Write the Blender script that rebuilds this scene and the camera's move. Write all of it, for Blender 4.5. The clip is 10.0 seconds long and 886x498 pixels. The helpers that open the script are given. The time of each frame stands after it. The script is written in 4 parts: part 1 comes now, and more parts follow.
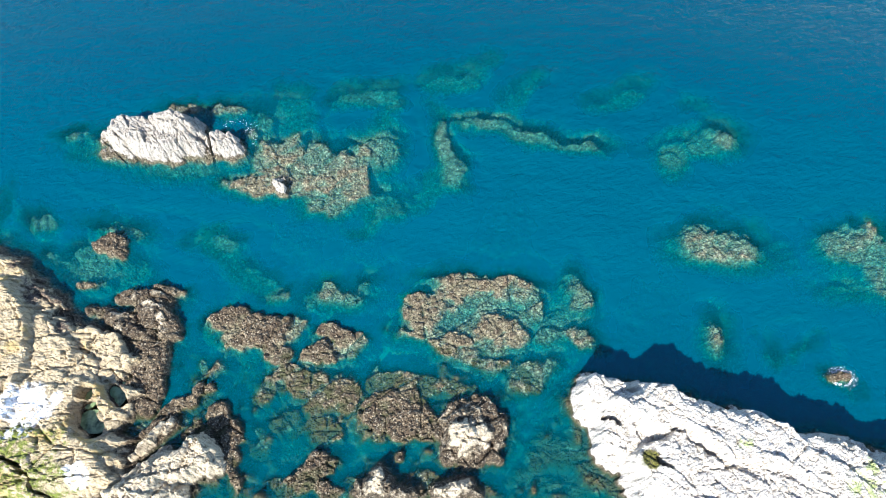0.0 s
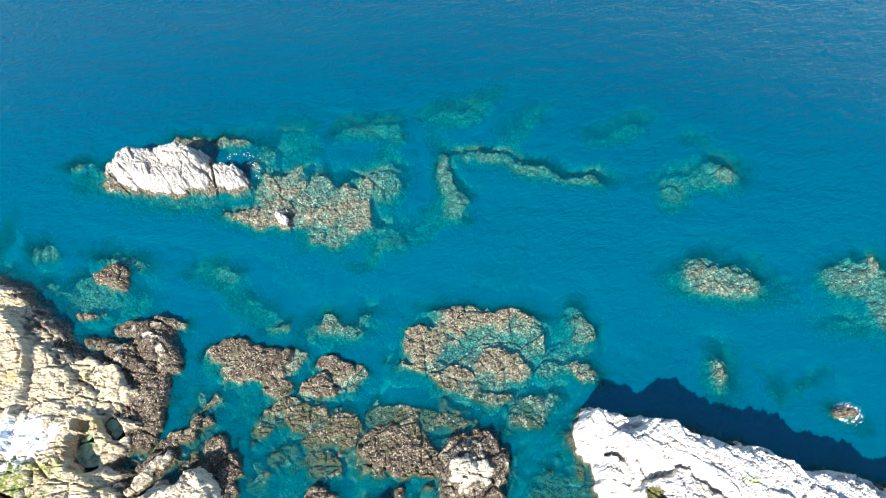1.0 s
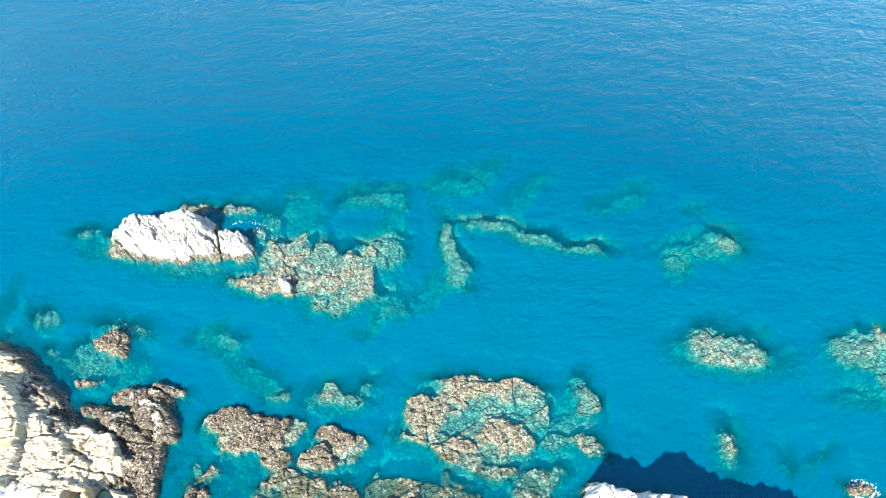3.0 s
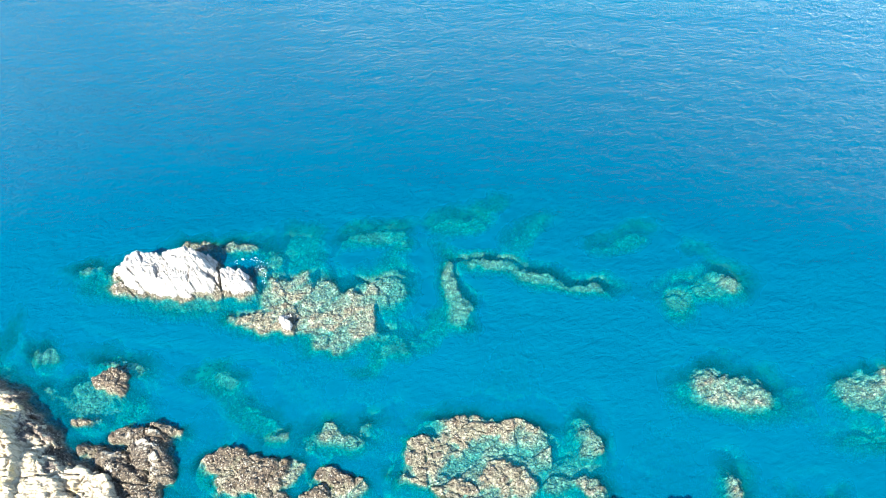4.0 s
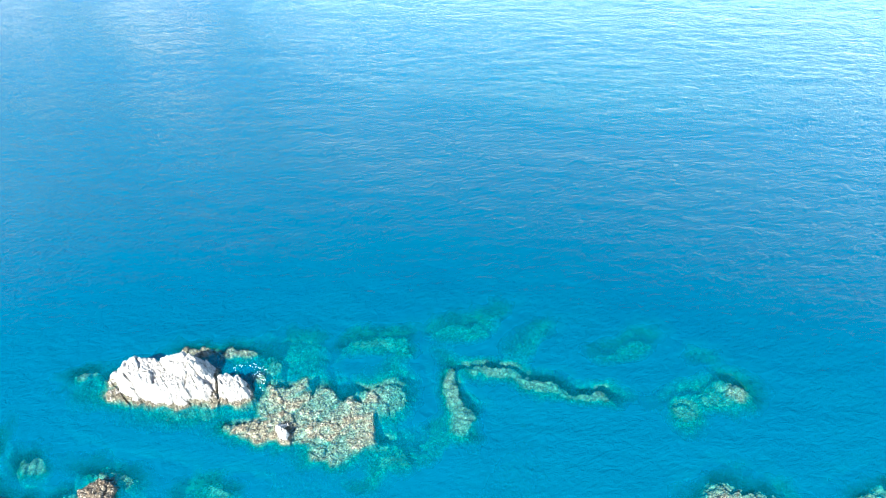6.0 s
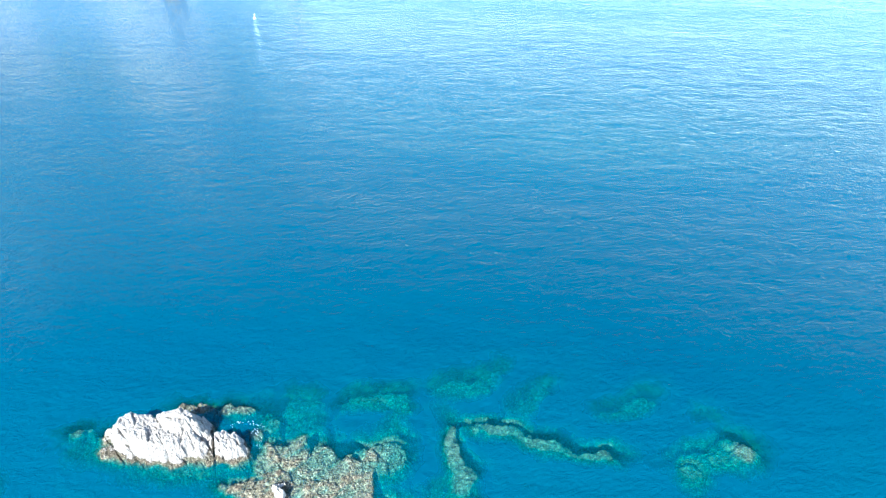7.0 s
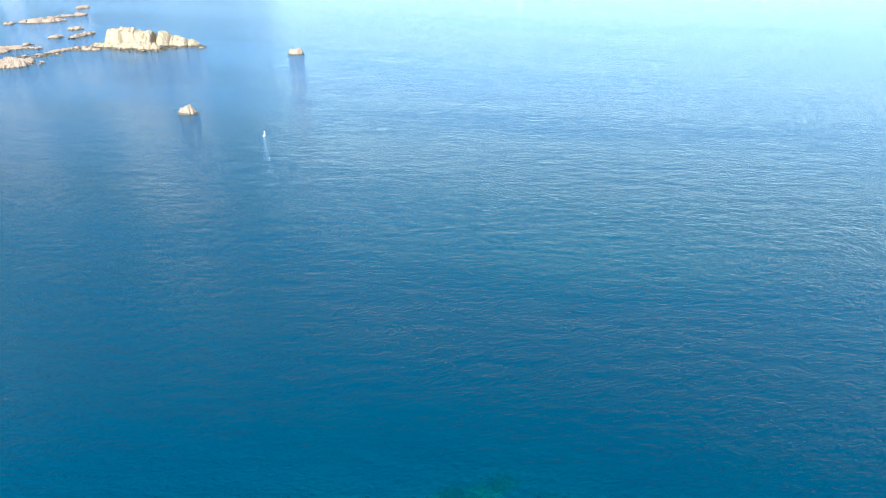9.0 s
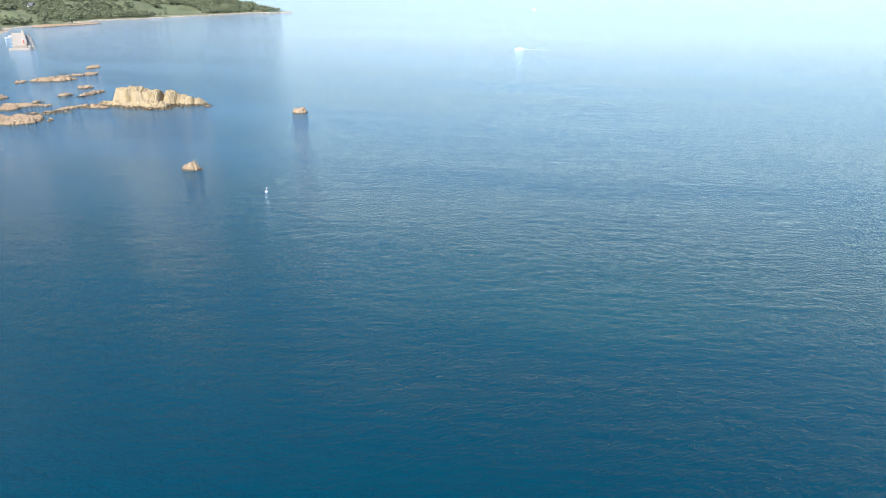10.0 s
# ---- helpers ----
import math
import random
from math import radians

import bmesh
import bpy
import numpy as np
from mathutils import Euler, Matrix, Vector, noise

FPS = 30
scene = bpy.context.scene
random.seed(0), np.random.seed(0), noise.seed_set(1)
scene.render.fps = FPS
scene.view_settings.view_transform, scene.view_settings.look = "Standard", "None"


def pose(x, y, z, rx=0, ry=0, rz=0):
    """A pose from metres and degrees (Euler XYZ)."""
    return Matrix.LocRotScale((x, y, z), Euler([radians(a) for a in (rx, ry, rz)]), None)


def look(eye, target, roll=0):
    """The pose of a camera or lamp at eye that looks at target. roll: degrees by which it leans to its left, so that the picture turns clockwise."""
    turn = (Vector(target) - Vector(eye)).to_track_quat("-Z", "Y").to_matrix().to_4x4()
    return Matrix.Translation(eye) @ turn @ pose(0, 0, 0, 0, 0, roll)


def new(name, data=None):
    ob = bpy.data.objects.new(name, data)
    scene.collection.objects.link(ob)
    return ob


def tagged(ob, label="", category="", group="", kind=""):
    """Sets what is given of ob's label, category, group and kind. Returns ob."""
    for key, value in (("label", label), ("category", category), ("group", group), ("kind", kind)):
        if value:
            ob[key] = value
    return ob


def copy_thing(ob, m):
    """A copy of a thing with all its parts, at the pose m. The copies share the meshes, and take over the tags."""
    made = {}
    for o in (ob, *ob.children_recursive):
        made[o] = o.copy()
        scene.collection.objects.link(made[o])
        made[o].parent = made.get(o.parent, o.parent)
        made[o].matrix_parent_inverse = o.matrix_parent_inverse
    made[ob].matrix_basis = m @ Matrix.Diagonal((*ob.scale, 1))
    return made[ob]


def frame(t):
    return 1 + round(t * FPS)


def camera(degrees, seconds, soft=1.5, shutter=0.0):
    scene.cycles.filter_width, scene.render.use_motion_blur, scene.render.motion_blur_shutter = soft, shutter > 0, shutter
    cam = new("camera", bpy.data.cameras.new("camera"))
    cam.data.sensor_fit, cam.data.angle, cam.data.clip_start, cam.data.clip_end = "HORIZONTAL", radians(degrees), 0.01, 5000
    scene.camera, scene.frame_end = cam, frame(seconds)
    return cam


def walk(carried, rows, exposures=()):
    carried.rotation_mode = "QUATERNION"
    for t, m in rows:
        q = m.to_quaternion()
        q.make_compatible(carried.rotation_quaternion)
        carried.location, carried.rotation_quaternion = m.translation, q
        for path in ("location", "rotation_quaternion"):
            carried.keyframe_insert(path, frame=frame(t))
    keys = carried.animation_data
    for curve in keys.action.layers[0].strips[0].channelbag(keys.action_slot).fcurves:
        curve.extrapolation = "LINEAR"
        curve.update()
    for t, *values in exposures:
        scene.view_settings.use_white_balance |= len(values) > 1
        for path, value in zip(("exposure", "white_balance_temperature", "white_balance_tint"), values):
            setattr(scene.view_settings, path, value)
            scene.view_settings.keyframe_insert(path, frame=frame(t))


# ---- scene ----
# ---- camera: one drone standing still over the shore, tilting up ----
EYE = 60.0


def aim(yaw, pitch, roll):
    return pose(0, 0, EYE, 0, 0, yaw) @ pose(0, 0, 0, 90 + pitch) @ pose(0, 0, 0, 0, 0, roll)


cam = camera(67.26, 10.0, soft=1.0)
walk(cam, [
    (0, aim(-0.00, -62.11, -0.16)),
    (0.5, aim(0.14, -60.77, -0.12)),
    (1, aim(0.25, -59.31, -0.13)),
    (1.5, aim(0.36, -57.84, -0.11)),
    (2, aim(0.48, -56.35, -0.09)),
    (2.5, aim(0.59, -54.89, -0.13)),
    (4, aim(0.89, -50.18, -0.08)),
    (4.5, aim(0.96, -48.02, -0.03)),
    (5, aim(0.99, -45.75, 0.02)),
    (5.5, aim(1.05, -43.42, 0.02)),
    (7, aim(1.25, -36.36, 0.05)),
    (7.5, aim(1.35, -34.02, 0.08)),
    (8, aim(1.38, -31.69, 0.01)),
    (8.5, aim(1.49, -29.35, -0.10)),
    (9, aim(1.38, -26.84, 0.29)),
    (9.5, aim(1.39, -24.43, 0.46)),
    (10, aim(1.40, -22.00, 0.65)),
], exposures=[
    (0.0, 1.48, 5950, 8), (2.5, 2.2, 5850, 6), (4.5, 2.33, 5750, 4), (5.5, 2.38, 5700, 3), (7.0, 1.94, 5350, 5), (8.5, 1.46, 5250, 7),
    (10.0, 0.6, 6150, 11),
])

# ---- world and sun ----
SUN_UP, SUN_TURN = 42.0, 204.0
world = bpy.data.worlds.new("world")
scene.world = world
world.use_nodes = True
wn = world.node_tree.nodes
sky = wn.new("ShaderNodeTexSky")
sky.sky_type, sky.sun_disc = "NISHITA", False
sky.sun_elevation, sky.sun_rotation = radians(SUN_UP), radians(SUN_TURN)
sky.air_density, sky.dust_density = 1.0, 0.4
sky.ozone_density = 3.5
wn["Background"].inputs["Strength"].default_value = 0.115
world.node_tree.links.new(sky.outputs[0], wn["Background"].inputs["Color"])

sun_data = bpy.data.lights.new("sun", "SUN")
sun_data.energy, sun_data.angle, sun_data.color = 5.0, radians(0.9), (1.0, 0.94, 0.85)
sun = new("sun", sun_data)
sa, se = radians(SUN_TURN), radians(SUN_UP)
sun.matrix_world = look((math.sin(sa) * math.cos(se) * 100, math.cos(sa) * math.cos(se) * 100, math.sin(se) * 100), (0, 0, 0))


# ---- node helpers ----
class Nodes:
    """Short hand for one material's node tree."""

    def __init__(self, name):
        self.mat = bpy.data.materials.new(name)
        self.mat.use_nodes = True
        self.tree = self.mat.node_tree
        self.tree.nodes.clear()
        self.out = self.add("ShaderNodeOutputMaterial")
        self.pos = self.add("ShaderNodeNewGeometry").outputs["Position"]

    def add(self, kind):
        return self.tree.nodes.new(kind)

    def wire(self, value, socket):
        if isinstance(value, bpy.types.NodeSocket):
            self.tree.links.new(value, socket)
        elif value is not None:
            socket.default_value = (*value, 1.0) if isinstance(value, tuple) and len(value) == 3 and socket.type == "RGBA" else value

    def math(self, op, a, b=0.0, clamp=False):
        n = self.add("ShaderNodeMath")
        n.operation, n.use_clamp = op, clamp
        self.wire(a, n.inputs[0])
        self.wire(b, n.inputs[1])
        return n.outputs[0]

    def noise(self, scale, detail=4.0, rough=0.55, vector=None, distort=0.0):
        n = self.add("ShaderNodeTexNoise")
        n.inputs["Scale"].default_value, n.inputs["Detail"].default_value = scale, detail
        n.inputs["Roughness"].default_value, n.inputs["Distortion"].default_value = rough, distort
        self.wire(vector or self.pos, n.inputs["Vector"])
        return n.outputs["Fac"]

    def cells(self, scale, feature="F1", vector=None):
        n = self.add("ShaderNodeTexVoronoi")
        n.feature = feature
        n.inputs["Scale"].default_value = scale
        self.wire(vector or self.pos, n.inputs["Vector"])
        return n.outputs["Distance"]

    def grains(self, scale):
        """A random value for each little cell."""
        n = self.add("ShaderNodeTexVoronoi")
        n.inputs["Scale"].default_value = scale
        self.wire(self.pos, n.inputs["Vector"])
        one = self.add("ShaderNodeSeparateColor")
        self.wire(n.outputs["Color"], one.inputs[0])
        return one.outputs[0]

    def scaled(self, x, y, z, turn=0.0):
        turned = self.add("ShaderNodeMapping")
        turned.inputs["Rotation"].default_value = (0, 0, radians(turn))
        self.wire(self.pos, turned.inputs["Vector"])
        n = self.add("ShaderNodeMapping")
        n.inputs["Scale"].default_value = (x, y, z)
        self.wire(turned.outputs[0], n.inputs["Vector"])
        return n.outputs[0]

    def ramp(self, fac, *stops):
        n = self.add("ShaderNodeValToRGB")
        els = n.color_ramp.elements
        while len(els) < len(stops):
            els.new(0.5)
        for e, (at, col) in zip(els, stops):
            e.position = at
            e.color = (col, col, col, 1) if isinstance(col, (int, float)) else (*col, 1)
        self.wire(fac, n.inputs[0])
        return n.outputs[0]

    def step(self, value, low, high):
        n = self.add("ShaderNodeMapRange")
        n.interpolation_type = "SMOOTHSTEP"
        self.wire(value, n.inputs["Value"])
        n.inputs["From Min"].default_value, n.inputs["From Max"].default_value = low, high
        return n.outputs[0]

    def patch(self, x, y, radius, ragged):
        """1 within a ragged round patch on the ground, 0 outside."""
        n = self.add("ShaderNodeVectorMath")
        n.operation = "DISTANCE"
        flat = self.add("ShaderNodeCombineXYZ")
        parts = self.xyz()
        self.wire(parts[0], flat.inputs[0])
        self.wire(parts[1], flat.inputs[1])
        self.wire(flat.outputs[0], n.inputs[0])
        n.inputs[1].default_value = (x, y, 0)
        d = self.math("ADD", n.outputs["Value"], self.math("MULTIPLY", self.math("SUBTRACT", self.noise(0.5, 5, 0.65), 0.5), radius * ragged * 2))
        return self.math("SUBTRACT", 1.0, self.step(d, radius * 0.8, radius * 1.1))

    def mix(self, fac, a, b, mode="MIX"):
        n = self.add("ShaderNodeMix")
        n.data_type, n.blend_type = "RGBA", mode
        self.wire(fac, n.inputs[0])
        self.wire(a, n.inputs[6])
        self.wire(b, n.inputs[7])
        return n.outputs[2]

    def bump(self, height, distance, strength=1.0, normal=None):
        n = self.add("ShaderNodeBump")
        n.inputs["Distance"].default_value, n.inputs["Strength"].default_value = distance, strength
        self.wire(height, n.inputs["Height"])
        self.wire(normal, n.inputs["Normal"])
        return n.outputs[0]

    def xyz(self):
        n = self.add("ShaderNodeSeparateXYZ")
        self.wire(self.pos, n.inputs[0])
        return n.outputs

    def surface(self, colour, rough=0.8, normal=None, spec=0.4, metal=0.0):
        n = self.add("ShaderNodeBsdfPrincipled")
        self.wire(colour, n.inputs["Base Color"])
        self.wire(rough, n.inputs["Roughness"])
        self.wire(normal, n.inputs["Normal"])
        n.inputs["Specular IOR Level"].default_value, n.inputs["Metallic"].default_value = spec, metal
        self.wire(n.outputs[0], self.out.inputs[0])
        return self.mat


# ---- materials ----
def weed_colour(n):
    """Brown weed and mussels with pale golden flecks."""
    patch = n.noise(0.7, 5, 0.6)
    base = n.ramp(patch, (0.3, (0.058, 0.04, 0.025)), (0.5, (0.098, 0.07, 0.043)), (0.7, (0.15, 0.115, 0.07)))
    tufts = n.ramp(n.grains(6.5), (0.0, 0.4), (0.45, 0.7), (0.75, 1.0), (1.0, 1.7))
    base = n.mix(1.0, base, tufts, "MULTIPLY")
    base = n.mix(n.step(n.noise(6.5, 4, 0.7), 0.54, 0.64), base, (0.018, 0.014, 0.01))
    base = n.mix(n.math("MULTIPLY", n.step(n.grains(9.0), 0.86, 0.9), 0.6), base, (0.34, 0.29, 0.21))
    # below the lowest tide the stone wears pale coralline crust and silt
    silt = n.ramp(n.noise(1.6, 6, 0.65), (0.34, (0.1, 0.09, 0.055)), (0.5, (0.19, 0.17, 0.105)), (0.66, (0.3, 0.27, 0.18)))
    silt = n.mix(1.0, silt, n.ramp(n.grains(6.0), (0.0, 0.35), (0.5, 0.68), (0.8, 0.95), (1.0, 1.4)), "MULTIPLY")
    silt = n.mix(n.math("MULTIPLY", n.step(n.noise(5.0, 4, 0.7), 0.53, 0.64), 0.8), silt, (0.045, 0.04, 0.022))
    near = n.math("SUBTRACT", 0.68, n.math("MULTIPLY", n.step(n.xyz()[1], 26.0, 15.0), 0.26))
    kelp = n.math("GREATER_THAN", n.noise(0.75, 6, 0.68), near)
    kelp = n.math("MULTIPLY", kelp, n.step(n.xyz()[2], -4.5, -2.2))
    silt = n.mix(kelp, silt, (0.045, 0.048, 0.02))
    z = n.math("ADD", n.xyz()[2], n.math("MULTIPLY", n.math("SUBTRACT", n.noise(0.9, 5, 0.65), 0.5), 1.6))
    return n.mix(n.step(z, 0.5, -0.15), base, silt)


def weed_material():
    n = Nodes("weedy_reef")
    lumps = n.math("ADD", n.noise(4.5, 5, 0.7), n.math("MULTIPLY", n.cells(6.5), -0.5))
    return n.surface(weed_colour(n), 0.7, n.bump(lumps, 0.18, 0.9), 0.2)


def rock_material(name, light, mid, dark, band, lichen=0.0, seam=30.0, crust=0.0, grass=False):
    """Bare stone above a dark weedy tide band; lichen and pale crust where asked."""
    n = Nodes(name)
    light, mid = (tuple(c * 0.9 for c in tone) for tone in (light, mid))
    grain = n.noise(2.4, 8, 0.65, n.scaled(1.0, 2.2, 1.0, seam))
    col = n.ramp(grain, (0.33, dark), (0.43, mid), (0.58, light))
    pits = n.noise(6.5, 5, 0.7)
    col = n.mix(n.math("MULTIPLY", n.step(pits, 0.42, 0.32), 0.55), col, dark)
    big = n.noise(0.22, 5, 0.6)
    col = n.mix(n.step(big, 0.5, 0.75), col, mid)
    if lichen:
        col = n.mix(n.math("MULTIPLY", n.step(n.noise(0.35, 6, 0.65), 0.52, 0.62), lichen), col, (0.46, 0.33, 0.13))
    if crust:
        for x, y, r in ((-36.2, 14.9, 2.2), (-30.4, 9.3, 0.9), (-33.6, 15.8, 0.7)):
            col = n.mix(n.math("MULTIPLY", n.patch(x, y, r, 1.2), n.step(n.noise(2.2, 5, 0.7), 0.36, 0.5)), col, (0.86, 0.85, 0.84))
        moss = n.math("MULTIPLY", n.patch(-36.5, 8.4, 5.2, 1.0), n.step(n.noise(1.5, 6, 0.7), 0.42, 0.54))
        col = n.mix(moss, col, n.ramp(n.noise(3.0, 4), (0.35, (0.06, 0.08, 0.012)), (0.6, (0.18, 0.2, 0.035))))
    if grass:
        for x, y, r in ((33.6, 8.3, 1.8), (24.3, 11.2, 0.7)):
            col = n.mix(n.math("MULTIPLY", n.patch(x, y, r, 1.2), n.step(n.noise(1.3, 6, 0.68), 0.45, 0.6)), col, (0.3, 0.34, 0.14))
        col = n.mix(n.patch(16.7, 10.05, 0.8, 0.4), col, n.ramp(n.noise(5.0, 4), (0.35, (0.06, 0.055, 0.01)), (0.65, (0.16, 0.15, 0.03))))
    if crust:
        # weed spreads from the tide line over the seaward edge
        for x, y, r in ((-41.6, 29.6, 1.1), (-39.6, 27.3, 1.1), (-37.4, 26.3, 1.2), (-35.3, 24.9, 1.2), (-39.1, 25.7, 0.8), (-35.6, 22.8, 0.7)):
            col = n.mix(n.math("MULTIPLY", n.patch(x, y, r, 1.0), n.step(n.noise(1.4, 6, 0.68), 0.42, 0.5)), col, n.ramp(n.noise(5.0, 4, 0.7), (0.35, (0.05, 0.035, 0.025)), (0.55, (0.13, 0.095, 0.07)), (0.7, (0.3, 0.24, 0.17))))
    crack = n.cells(0.9, "DISTANCE_TO_EDGE", n.scaled(1.0, 1.9, 1.0, seam))
    col = n.mix(n.math("MULTIPLY", n.math("SUBTRACT", 1.0, n.step(crack, 0.0, 0.035)), 0.55), col, dark)
    z = n.math("ADD", n.xyz()[2], n.math("MULTIPLY", n.math("SUBTRACT", n.noise(0.8, 5, 0.6), 0.5), band * 3.2))
    wet = n.math("SUBTRACT", 1.0, n.step(z, band * 0.75, band * 1.25))
    col = n.mix(wet, col, weed_colour(n))
    h = n.math("ADD", grain, n.math("MULTIPLY", pits, 0.6))
    return n.surface(col, 0.85, n.bump(h, 0.3, 1.0), 0.3)


CREAM = ((0.62, 0.52, 0.37), (0.48, 0.39, 0.265), (0.12, 0.09, 0.062))
MAT_WEED = weed_material()
MAT_BARE = rock_material("grey_stone", (0.48, 0.43, 0.36), (0.36, 0.315, 0.26), (0.1, 0.08, 0.065), 0.45)
MAT_PALE = rock_material("pale_stone", *CREAM, 0.7)
MAT_DOME = rock_material("dark_capped_stone", *CREAM, 1.6)
MAT_SHORE = rock_material("lichened_stone", (0.58, 0.465, 0.3), (0.45, 0.35, 0.21), (0.12, 0.088, 0.05), 0.95, 0.85, 20, 1.0)
MAT_CLIFF = rock_material("cliff_stone", (0.7, 0.64, 0.56), (0.56, 0.5, 0.42), (0.12, 0.09, 0.068), 0.5, 0.12, -20, 0.0, True)
MAT_FAR = rock_material("tan_stone", (0.57, 0.43, 0.285), (0.43, 0.31, 0.2), (0.15, 0.1, 0.065), 0.45)
MAT_ISLET = rock_material("ochre_stone", (0.58, 0.47, 0.3), (0.44, 0.34, 0.2), (0.16, 0.105, 0.065), 1.0, 0.45)


def sea_material():
    """Clear water over the floor: light is lost with the depth of the water, and scattered back blue."""
    n = Nodes("sea_water")
    at = n.add("ShaderNodeAttribute")
    at.attribute_name = "water_depth"
    depth = at.outputs["Fac"]
    pass_rgb = n.add("ShaderNodeCombineColor")
    for k, loss in enumerate((1.1, 0.36, 0.38)):
        n.wire(n.math("POWER", math.exp(-loss), depth), pass_rgb.inputs[k])
    clear = n.add("ShaderNodeBsdfTransparent")
    n.wire(pass_rgb.outputs[0], clear.inputs[0])
    veil = n.math("SUBTRACT", 1.0, n.math("POWER", math.exp(-0.75), depth))
    tint = n.mix(n.step(depth, 0.8, 5.2), (0.0, 0.048, 0.062), (0.0, 0.051, 0.081))
    tint = n.mix(n.step(depth, 6.5, 10.5), tint, (0.0, 0.046, 0.079))
    # beyond the deep channel the sky's reflected glow and haze are painted into the tint
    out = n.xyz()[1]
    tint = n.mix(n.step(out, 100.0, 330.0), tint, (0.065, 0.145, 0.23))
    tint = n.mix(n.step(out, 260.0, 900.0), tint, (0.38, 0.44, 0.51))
    body_tint = n.mix(veil, (0, 0, 0), tint)
    # long swell, wind chop with sharp crests, and cat's paws over it
    swell = n.noise(0.2, 3, 0.55, n.scaled(0.5, 1.3, 1, 0))
    chop = n.noise(0.44, 5, 0.64, n.scaled(0.8, 1.25, 1, -6), 0.6)
    crest = n.math("SUBTRACT", 1.0, n.math("ABSOLUTE", n.math("SUBTRACT", n.math("MULTIPLY", chop, 2.0), 1.0)))
    fine = n.noise(1.5, 5, 0.7, n.scaled(0.75, 1.25, 1, -28), 0.4)
    wave = n.math("ADD", n.math("MULTIPLY", swell, 1.0), n.math("ADD", n.math("MULTIPLY", crest, 0.5), n.math("MULTIPLY", fine, 0.56)))
    # the bay beyond lies in the lee of the headland, with smooth slicks
    lee = n.math("SUBTRACT", 1.0, n.math("MULTIPLY", n.step(n.xyz()[1], 110.0, 420.0), 0.25))
    # and the reefs shelter the inshore water
    wave = n.math("MULTIPLY", wave, n.math("ADD", 0.3, n.math("MULTIPLY", n.step(n.xyz()[1], 24.0, 70.0), 0.7)))
    gust = n.math("ADD", 0.7, n.math("MULTIPLY", n.step(n.noise(0.008, 5, 0.62, n.scaled(0.3, 1.3, 1, 10)), 0.35, 0.65), 0.5))
    normal = n.bump(n.math("MULTIPLY", wave, n.math("MULTIPLY", gust, lee)), 1.0, 0.34)
    shaded = n.bump(n.math("MULTIPLY", wave, gust), 1.0, 1.0)
    body = n.add("ShaderNodeBsdfDiffuse")
    n.wire(body_tint, body.inputs[0])
    n.wire(shaded, body.inputs["Normal"])
    both = n.add("ShaderNodeAddShader")
    n.wire(clear.outputs[0], both.inputs[0])
    n.wire(body.outputs[0], both.inputs[1])
    shine = n.add("ShaderNodeBsdfGlossy")
    shine.inputs["Roughness"].default_value = 0.05
    shine.inputs["Color"].default_value = (0.78, 0.93, 1.0, 1.0)
    n.wire(normal, shine.inputs["Normal"])
    face = n.add("ShaderNodeLayerWeight")
    face.inputs["Blend"].default_value = 0.5
    n.wire(normal, face.inputs["Normal"])
    gloss = n.math("ADD", 0.024, n.math("MULTIPLY", n.math("POWER", face.outputs["Facing"], 5.0), 0.976))
    mix = n.add("ShaderNodeMixShader")
    n.wire(gloss, mix.inputs[0])
    n.wire(both.outputs[0], mix.inputs[1])
    n.wire(shine.outputs[0], mix.inputs[2])
    n.wire(mix.outputs[0], n.out.inputs[0])
    return n.mat


def seabed_material():
    n = Nodes("seabed")
    col = n.ramp(n.noise(0.23, 6, 0.62), (0.36, (0.04, 0.042, 0.025)), (0.52, (0.095, 0.092, 0.055)), (0.7, (0.22, 0.2, 0.13)))
    col = n.mix(n.step(n.noise(1.4, 6, 0.7), 0.5, 0.58), col, (0.03, 0.03, 0.018))
    col = n.mix(n.step(n.noise(4.5, 4, 0.7), 0.6, 0.7), col, (0.17, 0.16, 0.1))
    # weed beds cover the floor close inshore
    beds = n.math("MULTIPLY", n.step(n.xyz()[1], 25.0, 17.0), n.step(n.noise(0.9, 6, 0.7), 0.4, 0.5))
    col = n.mix(n.math("MULTIPLY", beds, 0.85), col, n.ramp(n.noise(3.5, 4, 0.7), (0.35, (0.014, 0.016, 0.009)), (0.65, (0.075, 0.075, 0.035))))
    for x, y, r in ((-4.8, 22.8, 2.4), (38.0, 124.0, 30.0)):
        col = n.mix(n.math("MULTIPLY", n.patch(x, y, r, 0.6), 0.55), col, (0.42, 0.4, 0.28))
    return n.surface(col, 0.9, n.bump(n.noise(1.2, 5, 0.6), 0.4, 0.7), 0.2)


MAT_SEA, MAT_BED = sea_material(), seabed_material()


# ---- ground shapes ----
def lattice(ix, iy, seed):
    h = (ix * 374761393 + iy * 668265263 + seed * 144269504) & 0xFFFFFFFF
    h = ((h ^ (h >> 13)) * 1274126177) & 0xFFFFFFFF
    return ((h ^ (h >> 16)) & 0xFFFF) / 65535.0


